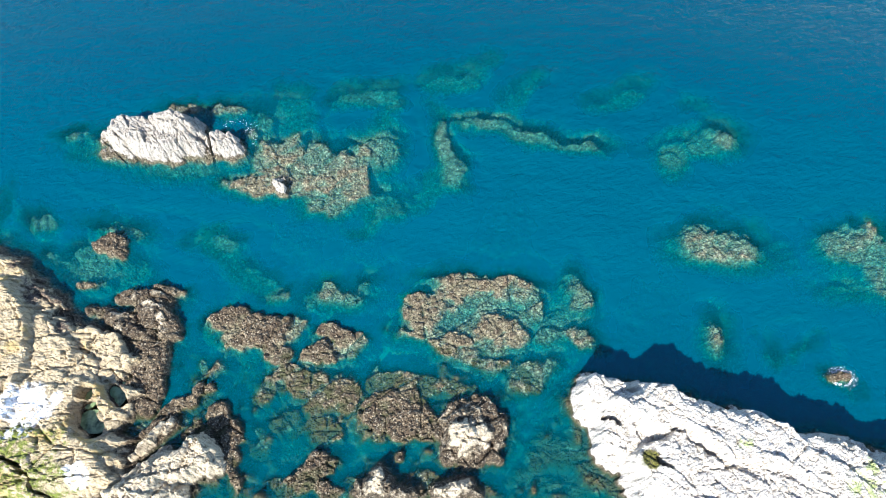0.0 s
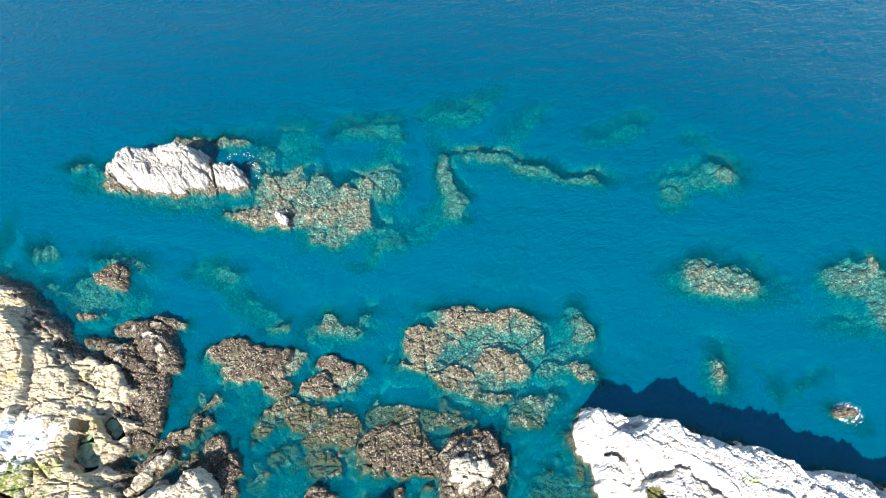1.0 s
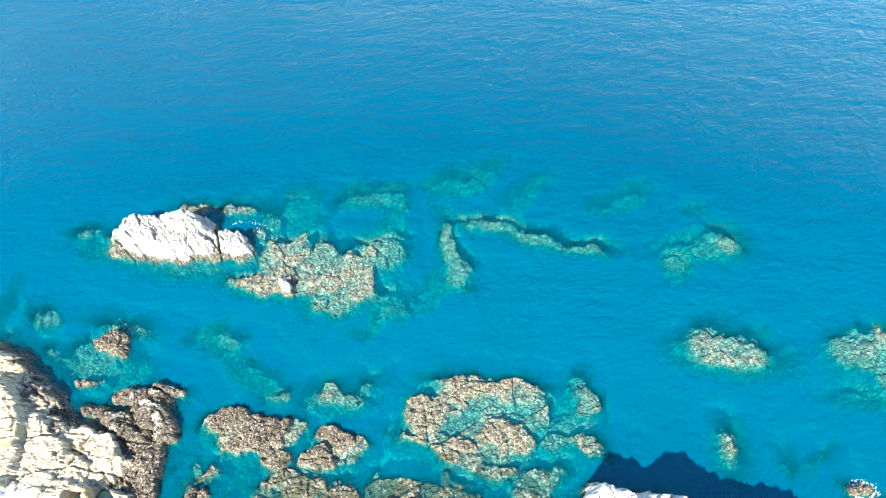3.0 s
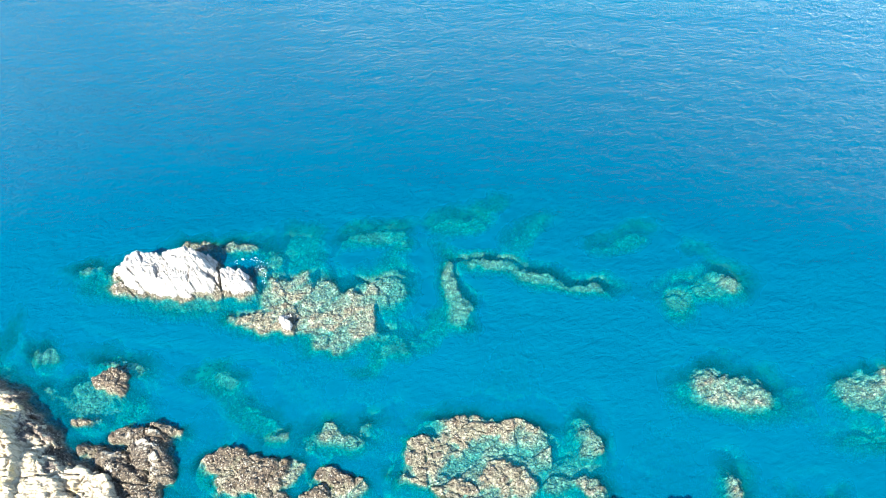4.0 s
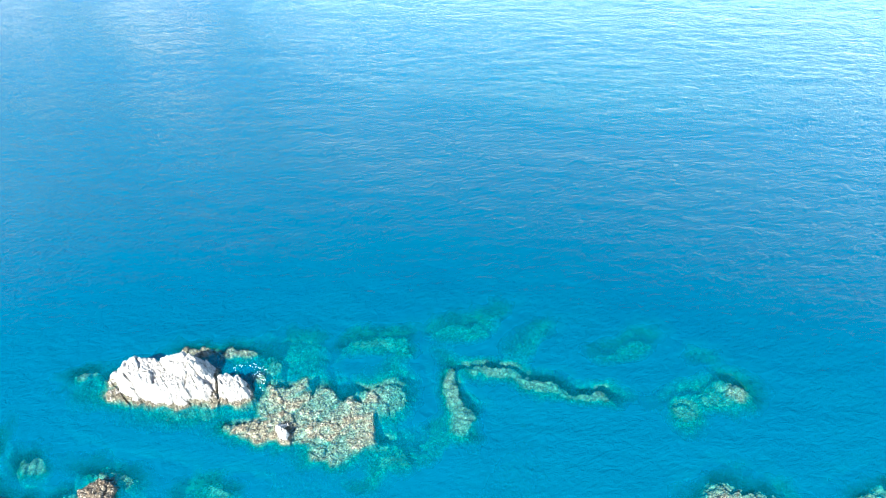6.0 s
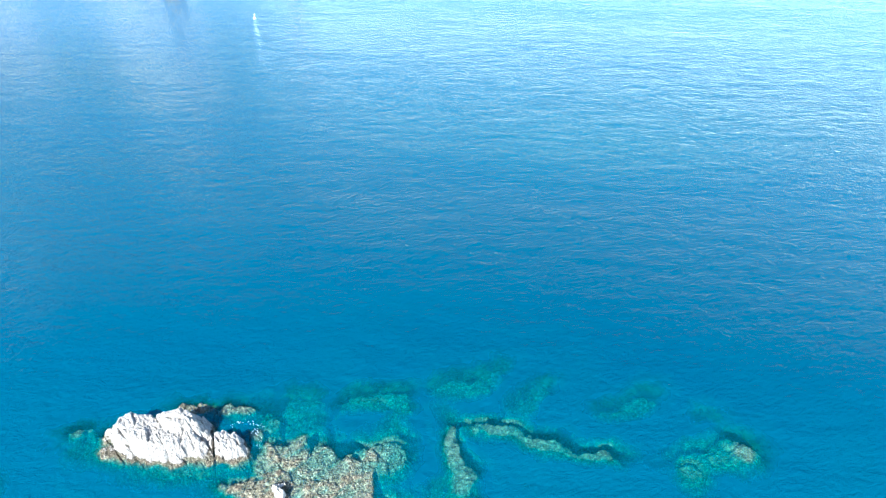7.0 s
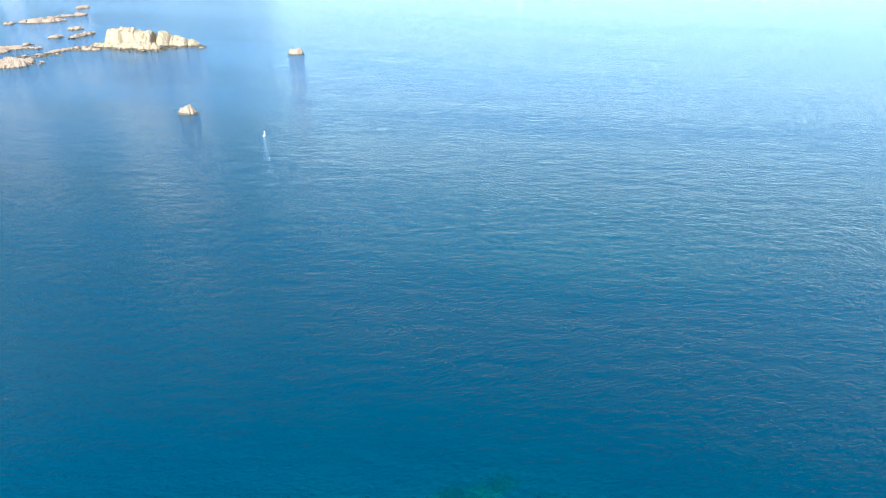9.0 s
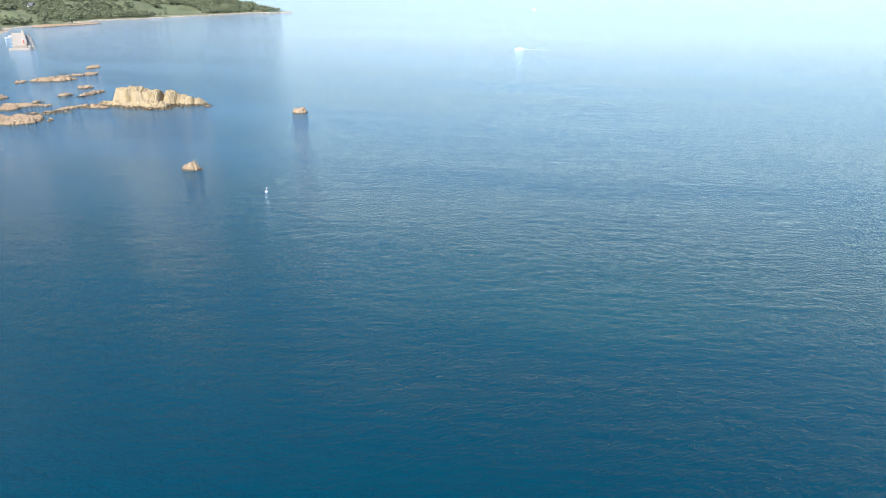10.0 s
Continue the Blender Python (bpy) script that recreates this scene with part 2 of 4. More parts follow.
def smooth_noise(x, y, seed):
    """Value noise from -1 to 1."""
    ix, iy = np.floor(x).astype(np.int64), np.floor(y).astype(np.int64)
    u, v = x - ix, y - iy
    u, v = u * u * u * (u * (u * 6 - 15) + 10), v * v * v * (v * (v * 6 - 15) + 10)
    a, b = lattice(ix, iy, seed), lattice(ix + 1, iy, seed)
    c, d = lattice(ix, iy + 1, seed), lattice(ix + 1, iy + 1, seed)
    return 2 * ((a + (b - a) * u) * (1 - v) + (c + (d - c) * u) * v) - 1


def fractal(x, y, seed, octaves=4, gain=0.5):
    total, amp = 0.0, 1.0
    for k in range(octaves):
        total = total + amp * smooth_noise(x * 2 ** k + 17.3 * k, y * 2 ** k - 9.1 * k, seed + k)
        amp *= gain
    return total


def facets(x, y, size, seed, turn=0.0, stretch=1.0, tilt=0.5):
    """Broken blocks: each cell has its own height and tilt. Gives height and distance to the joint, in cells."""
    c, s = math.cos(radians(turn)), math.sin(radians(turn))
    u, v = (c * x + s * y) / size / stretch, (-s * x + c * y) / size
    ix, iy = np.floor(u).astype(np.int64), np.floor(v).astype(np.int64)
    near, nxt = np.full(u.shape, 9.0), np.full(u.shape, 9.0)
    level = np.zeros(u.shape)
    for dx in (-1, 0, 1):
        for dy in (-1, 0, 1):
            px, py = ix + dx, iy + dy
            du, dv = u - px - lattice(px, py, seed), v - py - lattice(px, py, seed + 1)
            dist = np.sqrt(du * du + dv * dv)
            way = lattice(px, py, seed + 3) * 6.283
            h = lattice(px, py, seed + 2) - 0.5 + tilt * (np.cos(way) * du + np.sin(way) * dv)
            closer = dist < near
            nxt = np.where(closer, near, np.minimum(nxt, dist))
            level = np.where(closer, h, level)
            near = np.where(closer, dist, near)
    return level, nxt - near


def floor_height(x, y):
    """The sea floor: shoaling towards the shore."""
    reach = np.clip((y - 14) / 46, 0, 1)
    away = np.clip((np.abs(x) - 20) / 60, 0, 1) * np.clip((y - 30) / 30, 0, 1)
    deep = -3.0 - 4.2 * reach ** 0.8 - 1.5 * np.clip((y - 55) / 30, 0, 1) - 1.2 * away - 3.0 * np.clip((y - 90) / 200, 0, 1)
    deep = deep - 2.5 * np.exp(-((y - 86) / 26) ** 2)
    bank = np.exp(-((x - 38) / 42) ** 2 - ((y - 124) / 32) ** 2)
    deep = deep + 5.6 * bank
    deep = deep - 1.2 * np.clip((x - 8) / 20, 0, 1) - 1.0 * np.clip((-x - 20) / 10, 0, 1) * np.clip((y - 26) / 6, 0, 1)
    shoal = np.clip((27 - y) / 8, 0, 1) * np.clip((x + 30) / 5, 0, 1) * np.clip((16 - x) / 6, 0, 1)
    sand = np.exp(-((x + 4.8) / 2.4) ** 2 - ((y - 22.6) / 3.0) ** 2)
    deep = deep + 1.6 * sand + shoal * (1 - np.minimum(1.3 * sand, 1)) * (1.5 * np.maximum(fractal(x / 1.3, y / 1.3, 33, 4, 0.6), -0.3) + 1.35)
    return deep + 0.55 * fractal(x / 7, y / 7, 5) * (1 + 0.5 * reach) * np.clip((100 - y) / 30, 0, 1) + 0.1 * fractal(x / 1.2, y / 1.2, 9, 2)


def mass_height(x, y, lobes, seed, style):
    """The height of one rock mass, built from a few rounded lobes broken up by joints and noise."""
    grain = k = style["size"]
    wx = x + k * (0.55 * fractal(x / k / 2.2, y / k / 2.2, seed, 3) + 0.16 * fractal(x / k * 1.6, y / k * 1.6, seed + 8, 3))
    wy = y + k * (0.55 * fractal(x / k / 2.2, y / k / 2.2, seed + 20, 3) + 0.16 * fractal(x / k * 1.6, y / k * 1.6, seed + 28, 3))
    best = np.full(x.shape, -30.0)
    owner = np.zeros(x.shape, np.int64)
    for k, (cx, cy, rx, ry, turn, top, slope) in enumerate(lobes):
        c, s = math.cos(radians(turn)), math.sin(radians(turn))
        u, v = (wx - cx) * c + (wy - cy) * s, -(wx - cx) * s + (wy - cy) * c
        r = np.sqrt((u / rx) ** 2 + (v / ry) ** 2)
        out = (r - 1) * min(rx, ry)
        h = top + style["dome"] * (1 - np.minimum(r, 1) ** 2) * min(1.0, ry / 2) - slope * np.maximum(out, 0) - 0.15 * slope * np.maximum(out, 0) ** 2
        owner[h > best] = k
        best = np.maximum(best, h)
    for size, amp, joint, depth, stretch in style["blocks"]:
        level, gap = facets(x + 0.25 * (wx - x), y + 0.25 * (wy - y), size, seed + int(size * 40), style["turn"], stretch)
        best = best + amp * level - depth * np.exp(-gap / joint)
    for ax, ay, bx, by, radius, level in style["dips"]:
        along = np.clip(((wx - ax) * (bx - ax) + (wy - ay) * (by - ay)) / ((bx - ax) ** 2 + (by - ay) ** 2), 0, 1)
        near = np.sqrt((wx - ax - along * (bx - ax)) ** 2 + (wy - ay - along * (by - ay)) ** 2) / radius
        best = np.minimum(best, level + 1.6 * (near ** 2 - 1))
    best = best + style["fine"] * fractal(x / 0.7 / grain, y / 0.7 / grain, seed + 50, 3, 0.6)
    return best, owner


def grid_mesh(name, xs, ys, height, keep=None, first=False):
    """A sheet of quads over xs and ys; keep marks the points that stay."""
    nx, ny = len(xs), len(ys)
    gx, gy = np.meshgrid(xs, ys)
    verts = np.stack([gx.ravel(), gy.ravel(), height.ravel()], 1)
    i = (np.arange(ny - 1)[:, None] * nx + np.arange(nx - 1)[None]).ravel()
    quads = np.stack([i, i + 1, i + nx + 1, i + nx], 1)
    if keep is not None:
        flat = keep.ravel()[quads]
        quads = quads[flat[:, 0] if first else flat.any(1)]
        used, quads = np.unique(quads, return_inverse=True)
        verts, quads = verts[used], quads.reshape(-1, 4)
    me = bpy.data.meshes.new(name)
    me.vertices.add(len(verts))
    me.vertices.foreach_set("co", verts.ravel())
    me.loops.add(quads.size)
    me.loops.foreach_set("vertex_index", quads.ravel().astype(np.int32))
    me.polygons.add(len(quads))
    me.polygons.foreach_set("loop_start", np.arange(0, quads.size, 4, dtype=np.int32))
    me.update(calc_edges=True)
    me.validate()
    return me


def pieces_of(mask):
    """The separate patches of a mask; corner contact counts as one patch."""
    left, found = mask.copy(), []
    while left.any():
        patch = np.zeros_like(left)
        patch[tuple(np.argwhere(left)[0])] = True
        while True:
            grown = patch.copy()
            for _ in range(8):
                g = grown.copy()
                g[1:] |= grown[:-1]
                g[:-1] |= grown[1:]
                wide = g.copy()
                wide[:, 1:] |= g[:, :-1]
                wide[:, :-1] |= g[:, 1:]
                grown = wide & left
            if (grown == patch).all():
                break
            patch = grown
        left &= ~patch
        found.append(patch)
    return found


def settle(owner, count):
    """Gives specks of one block inside another to the block round them."""
    for _ in range(6):
        votes = np.zeros((count,) + owner.shape, np.int8)
        for k in range(count):
            m = np.pad((owner == k).astype(np.int8), 2, mode="edge")
            for dx in range(5):
                for dy in range(5):
                    votes[k] += m[dy:dy + owner.shape[0], dx:dx + owner.shape[1]]
        owner = votes.argmax(0)
    return owner


ALL_MASSES = []


def rock_mass(name, label, category, seed, lobes, style, material):
    """One rock or reef: a mesh of its own, rooted in the sea floor."""
    pad = style["pad"]
    x0, x1 = min(l[0] - max(l[2], l[3]) for l in lobes) - pad, max(l[0] + max(l[2], l[3]) for l in lobes) + pad
    y0, y1 = min(l[1] - max(l[2], l[3]) for l in lobes) - pad, max(l[1] + max(l[2], l[3]) for l in lobes) + pad
    step = style["step"]
    xs, ys = np.arange(x0, x1, step), np.arange(y0, y1, step)
    gx, gy = np.meshgrid(xs, ys)
    h, owner = mass_height(gx, gy, lobes, seed * 101, style)
    keep = h > floor_height(gx, gy) - 0.15
    if len(lobes) > 2:
        owner = settle(owner, len(lobes))
    ALL_MASSES.append((x0, x1, y0, y1, lobes, seed * 101, style))
    groups = {"skerry": "skerries in the bay", "sunken_reef": "sunken reefs", "shoal_reef": "shoal reefs", "reef_strip": "low rocks by the islet", "channel_boulder": "boulders in the inshore channel"}
    group = groups.get(name, "")
    thing = tagged(new(name), label, category, group) if len(lobes) > 2 else None
    if thing:
        thing.location = (lobes[0][0], lobes[0][1], -2.0)
    for k in range(len(lobes) if thing else 1):
        mine = keep & (owner == k) if thing else keep
        if not mine.any():
            continue
        if thing:
            for piece in pieces_of(mine):
                me = grid_mesh("rock_block", xs, ys, h, piece, True)
                me.materials.append(material)
                me.shade_smooth() if style["smooth"] else me.shade_flat()
                me.transform(Matrix.Translation(-thing.location))
                new("rock_block", me).parent = thing
            continue
        me = grid_mesh(name, xs, ys, h, mine)
        me.materials.append(material)
        me.shade_smooth() if style["smooth"] else me.shade_flat()
        return tagged(new(name, me), label, category, group)
    return thing


def style(step, size, dome, blocks, fine, turn=0.0, pad=4.0, smooth=True, dips=()):
    return dict(step=step, size=size, dome=dome, blocks=blocks, fine=fine, turn=turn, pad=pad, smooth=smooth, dips=dips)


WEED = style(0.12, 1.0, 0.15, [(3.4, 0.3, 0.03, 0.4, 1.7), (1.1, 0.16, 0.06, 0.2, 1.4), (0.36, 0.14, 0.12, 0.1, 1.0)], 0.13, 25, smooth=False)
SUNKEN = style(0.15, 1.3, 0.1, [(2.0, 0.25, 0.08, 0.3, 1.3), (0.7, 0.15, 0.12, 0.15, 1.0)], 0.1, 25)
BARE = style(0.11, 0.7, 0.2, [(1.8, 0.4, 0.04, 0.5, 1.8), (0.6, 0.22, 0.08, 0.2, 1.5), (0.3, 0.12, 0.1, 0.08, 1.2)], 0.08, -50, smooth=False, dips=[(-25.9, 45.7, -25.4, 43.5, 0.22, 0.9)])
PALE = style(0.12, 0.8, 0.5, [(2.2, 0.5, 0.05, 0.5, 1.8), (0.7, 0.3, 0.08, 0.25, 1.5), (0.3, 0.14, 0.1, 0.1, 1.2)], 0.08, 60, smooth=False)
DOME = style(0.13, 0.8, 0.3, [(1.6, 0.5, 0.05, 0.4, 1.5), (0.5, 0.25, 0.1, 0.15, 1.3)], 0.10, 50, smooth=False)
SHORE = style(0.13, 1.0, 0.2, [(3.2, 0.32, 0.03, 0.55, 2.6), (1.2, 0.28, 0.04, 0.35, 2.2), (0.45, 0.16, 0.08, 0.12, 1.4)], 0.07, 8, smooth=False, dips=[(-31.9, 16.9, -31.8, 16.1, 0.6, 0.9), (-31.4, 14.5, -30.4, 13.8, 0.75, 0.9), (-29.8, 17.3, -29.3, 16.2, 0.65, 0.6), (-37.5, 11.0, -32.0, 7.4, 0.16, 2.0)])
CLIFF = style(0.12, 0.8, 0.3, [(3.6, 0.4, 0.03, 0.28, 1.8), (1.2, 0.3, 0.04, 0.32, 1.7), (0.42, 0.13, 0.08, 0.12, 1.6)], 0.08, -32, smooth=False, dips=[(17.6, 9.7, 18.2, 9.5, 0.14, 3.9), (14.0, 13.3, 15.0, 13.0, 0.14, 2.0)])
FAR = style(0.25, 1.0, 0.1, [(3.2, 0.9, 0.08, 0.7, 1.3), (1.1, 0.6, 0.1, 0.35, 1.2)], 0.2, 35, 5.0, False)
ISLET = style(0.25, 3.6, 0.5, [(4.2, 1.0, 0.05, 0.6, 1.5), (1.3, 0.7, 0.08, 0.5, 1.3)], 0.35, 35, 5.0, False, dips=[(-152.0, 328.0, -151.6, 337.5, 0.65, 3.0)])


def weed_rock(name, label, category, seed, *lobes):
    deep = max(l[5] for l in lobes) < -0.7
    lobes = [(*l[:5], l[5] * 0.75, l[6] * (1.9 if deep else 1.2)) if l[5] < -0.7 else l for l in lobes]
    return rock_mass(name, label, category, seed, lobes, SUNKEN if deep else WEED, MAT_WEED)


def bare_rock(name, label, category, seed, *lobes):
    return rock_mass(name, label, category, seed, lobes, BARE, MAT_BARE)


def pale_rock(name, label, category, seed, *lobes):
    return rock_mass(name, label, category, seed, lobes, PALE, MAT_PALE)


def dome_rock(name, label, category, seed, *lobes):
    return rock_mass(name, label, category, seed, lobes, DOME, MAT_DOME)


def shore_rock(name, label, category, seed, *lobes):
    return rock_mass(name, label, category, seed, lobes, SHORE, MAT_SHORE)


def cliff_rock(name, label, category, seed, *lobes):
    return rock_mass(name, label, category, seed, lobes, CLIFF, MAT_CLIFF)


def far_rock(name, label, category, seed, *lobes):
    return rock_mass(name, label, category, seed, lobes, *((ISLET, MAT_ISLET) if name == "islet" else (FAR, MAT_FAR)))


# ---- rocks and reefs: (x, y, half length, half width, turn, top, side slope) ----
bare_rock('sea_stack', 'pale grey bare rock stack standing in blue water', 'rock', 1,
    (-32.1, 45.1, 4.17, 1.75, -9, 2.7, 2.6),
    (-29.2, 45.9, 1.41, 0.93, 0, 3.8, 2.6),
    (-24.3, 44.6, 1.46, 0.81, -26, 1.9, 2.4),
    (-30.2, 43.8, 7.36, 1.41, 0, 0, 2.88),
    (-24.5, 50.0, 1.82, 0.84, 0, -0.2, 2.4),
    (-27.9, 41.4, 2.77, 0.76, 0, -1.2, 1.8),
    (-29.4, 50.3, 1.95, 0.68, 0, -0.1, 3.6))
weed_rock('submerged_reef', 'small sunken weedy reef beside a pale stack', 'reef', 2,
    (-41.5, 46.3, 1.43, 0.88, 24, -0.9, 1.5),
    (-39.7, 44.6, 1.67, 1.12, -47, -2.4, 1.5))
weed_rock('flat_reef', 'broad flat brown weed-covered reef just awash', 'reef', 3,
    (-17.6, 42.7, 3.63, 2.47, -24, -0.2, 2.4),
    (-13.9, 43.5, 2.20, 1.51, 86, -0.3, 2.4),
    (-14.8, 40.1, 4.05, 2.10, -13, -0.15, 2.4),
    (-20.3, 39.6, 2.68, 1.13, -6, -0.15, 2.4),
    (-10.9, 41.6, 2.61, 2.06, -83, -0.2, 2.4),
    (-8.8, 40.7, 2.76, 0.88, -81, -0.2, 2.4),
    (-10.5, 38.3, 1.72, 1.58, 0, -0.3, 2.4),
    (-8.0, 44.5, 1.79, 1.71, 0, -0.5, 2.16),
    (-6.5, 44.0, 1.87, 1.10, 90, -0.6, 1.62),
    (-8.5, 44.2, 0.85, 0.83, 90, -0.1, 2.88),
    (-12.4, 36.7, 1.83, 0.85, 0, -0.2, 2.4),
    (-19.7, 44.8, 0.97, 0.87, 0, -0.15, 3.12),
    (-17.9, 45.4, 0.83, 0.78, 0, -0.3, 3.12),
    (-16.8, 45.7, 0.87, 0.69, 90, -0.15, 3.12),
    (-21.7, 46.1, 0.71, 0.70, 90, -0.2, 2.88),
    (-20.6, 48.4, 1.60, 0.86, -78, -1.2, 1.5),
    (-8.6, 37.8, 2.66, 0.94, 12, -1.4, 1.5))
bare_rock('pale_boulder', 'pale cream boulder sitting on a brown reef', 'rock', 4,
    (-17.3, 39.2, 0.53, 0.41, 90, 1.3, 2.4))
weed_rock('sunken_reef', 'deep green sunken reef showing through clear water', 'reef', 5,
    (-9.1, 52.1, 3.82, 1.58, 17, -1.9, 1.5),
    (-9.3, 51.0, 1.74, 0.74, 14, -1.6, 1.5),
    (-5.4, 51.0, 1.00, 0.74, 0, -1.6, 1.5),
    (-6.0, 47.6, 2.66, 1.13, -83, -2.6, 1.5))
weed_rock('sunken_reef', 'faint deep reef under blue-green water', 'reef', 6,
    (-17.9, 51.9, 2.49, 1.68, 17, -2.8, 1.5),
    (-16.9, 48.6, 2.12, 1.81, 0, -2.8, 1.5))
weed_rock('sunken_reef', 'faint deep reef under blue-green water', 'reef', 7,
    (0.8, 54.6, 3.40, 1.92, 13, -2.5, 1.5),
    (4.5, 57.5, 1.66, 0.69, 15, -2.8, 1.5),
    (3.2, 56.0, 1.07, 0.95, 39, -2.2, 1.5))
weed_rock('sunken_reef', 'faint deep reef under blue-green water', 'reef', 8,
    (9.6, 53.5, 2.66, 1.43, 37, -3, 1.5),
    (7.9, 51.0, 1.53, 1.22, 44, -3.3, 1.5))
weed_rock('sunken_reef', 'faint deep reef under blue-green water', 'reef', 9,
    (20.5, 51.9, 3.90, 2.01, 26, -3, 1.5))
weed_rock('sunken_reef', 'faint deep reef under blue-green water', 'reef', 10,
    (28.5, 50.5, 1.72, 1.22, 0, -3.5, 1.5))
weed_rock('ridge_reef', 'narrow sunken reef ridge with pale weedy crest', 'reef', 11,
    (0.4, 45.0, 3.24, 0.84, -79, -0.9, 1.5),
    (1.4, 41.7, 1.81, 0.95, -83, -1.1, 1.5),
    (1.7, 40.1, 1.21, 1.13, 0, -2, 1.5),
    (-1.1, 40.2, 1.67, 1.25, 33, -2.6, 1.5))
weed_rock('ridge_reef', 'long sunken reef ridge with pale weedy crest', 'reef', 12,
    (4.9, 48.0, 1.84, 0.98, -7, -0.9, 1.5),
    (2.5, 47.9, 0.84, 0.72, 0, -1.2, 1.5),
    (7.4, 47.5, 1.73, 1.21, -26, -1.2, 1.5),
    (9.8, 46.4, 1.81, 0.79, 0, -1, 1.5),
    (12.1, 45.3, 2.36, 1.04, -7, -1.2, 1.5),
    (15.2, 45.2, 2.63, 0.87, -7, -1, 1.5))
weed_rock('sunken_reef', 'sunken reef trailing into deep green water', 'reef', 13,
    (-5.6, 36.5, 2.28, 1.36, 27, -1.8, 1.5),
    (-7.3, 35.3, 1.21, 1.03, 39, -1.8, 1.5),
    (-8.4, 34.0, 1.29, 0.60, 0, -2.3, 1.5),
    (-2.9, 37.9, 1.73, 1.40, 18, -2.8, 1.5))
weed_rock('submerged_reef', 'small sunken reef with a pale weedy head', 'reef', 14,
    (31.2, 45.9, 1.25, 1.07, 0, -0.5, 1.296),
    (29.0, 44.9, 2.24, 1.56, 17, -1.7, 1.5),
    (25.5, 42.7, 1.36, 0.95, 90, -1.6, 1.5),
    (26.9, 45.7, 2.83, 0.86, 20, -2.8, 1.5))
weed_rock('shoal_reef', 'isolated brown shoal reef just under the surface', 'reef', 15,
    (28.5, 32.2, 3.56, 1.48, -5, -0.35, 1.728),
    (28.7, 30.9, 2.52, 0.87, -5, -0.2, 1.728),
    (26.2, 33.2, 1.15, 1.05, 0, -0.5, 1.728),
    (27.9, 35.0, 0.45, 0.38, 0, -1.6, 1.5))
weed_rock('shoal_reef', 'isolated brown shoal reef just under the surface', 'reef', 16,
    (41.5, 31.8, 2.66, 1.81, 0, -0.6, 1.5),
    (44.0, 33.3, 0.90, 0.85, 0, -0.25, 1.728),
    (45.0, 31.7, 1.82, 1.14, 90, -0.6, 1.5),
    (43.7, 28.2, 1.57, 1.12, -79, -0.9, 1.5),
    (39.4, 27.4, 1.47, 0.57, 0, -2.2, 1.5),
    (41.4, 26.6, 1.47, 0.56, 0, -2.2, 1.5))
weed_rock('shoal_reef', 'small sunken knob of reef ringed with weed', 'reef', 17,
    (26.1, 22.0, 0.96, 0.53, 90, -0.2, 1.872),
    (26.1, 22.0, 1.79, 1.06, 90, -1.5, 1.5))
weed_rock('sunken_reef', 'small green sunken reef near a cliff', 'reef', 18,
    (34.1, 21.0, 1.07, 0.57, 28, -1.8, 1.5),
    (30.9, 20.9, 0.89, 0.59, 90, -2, 1.5))
weed_rock('awash_rock', 'small brown rock awash and ringed with foam', 'rock', 19,
    (36.7, 18.0, 0.82, 0.48, -34, 0.5, 3.84))
weed_rock('oval_reef', 'large oval brown reef with a sunken turquoise middle', 'reef', 20,
    (4.2, 27.9, 4.18, 0.94, -3, 0.05, 3.12),
    (6.7, 26.8, 2.83, 1.21, -17, -0.2, 2.88),
    (0.9, 26.8, 2.11, 1.33, 24, -0.05, 3.12),
    (-1.6, 24.9, 2.22, 1.92, 90, 0.05, 3.36),
    (-1.2, 22.7, 2.02, 0.63, -5, 0, 3.12),
    (5.8, 22.9, 2.50, 1.27, -11, 0, 3.12),
    (4.1, 22.1, 1.55, 1.00, -23, -0.2, 3.12),
    (0.8, 21.5, 2.12, 0.75, -11, 0, 3.12),
    (3.7, 20.1, 1.98, 0.61, -11, -0.1, 3.12),
    (3.6, 24.6, 4.6, 2.6, -8, -0.62, 1.8),
    (8.8, 25.0, 1.32, 0.85, 90, -0.3, 2.88))
weed_rock('broken_reef', 'broken brown and green reef beside the oval reef', 'reef', 21,
    (13.4, 26.4, 1.62, 1.22, 90, -0.3, 2.88),
    (13.0, 28.3, 0.87, 0.83, 0, -1.1, 1.8),
    (12.9, 22.0, 1.54, 0.76, -9, 0, 3.36),
    (10.0, 22.6, 1.19, 1.02, 0, -0.8, 1.8),
    (7.9, 18.3, 1.73, 1.31, 11, -0.25, 3.12),
    (9.5, 19.4, 1.28, 0.84, 22, -0.5, 2.88),
    (5.2, 16.4, 1.25, 0.52, 0, -0.7, 2.16),
    (11.7, 23.8, 2.39, 1.94, 0, -1.7, 1.5))
weed_rock('domed_reef', 'brown reef block with weedy ledges', 'reef', 22,
    (-3.6, 17.4, 3.08, 1.53, -4, -0.05, 3.84),
    (-4.8, 15.2, 2.84, 1.40, 10, 0.3, 3.6),
    (-1.3, 17.2, 1.17, 1.14, 90, -0.1, 3.6),
    (0.8, 17.2, 1.71, 0.82, -10, -0.1, 3.6),
    (-2.3, 13.8, 2.20, 1.09, 0, 0.5, 3.6),
    (-4.3, 11.5, 0.67, 0.49, 0, 0.7, 4.32),
    (-6.5, 13.6, 1.44, 0.77, 0, -0.2, 3.36))
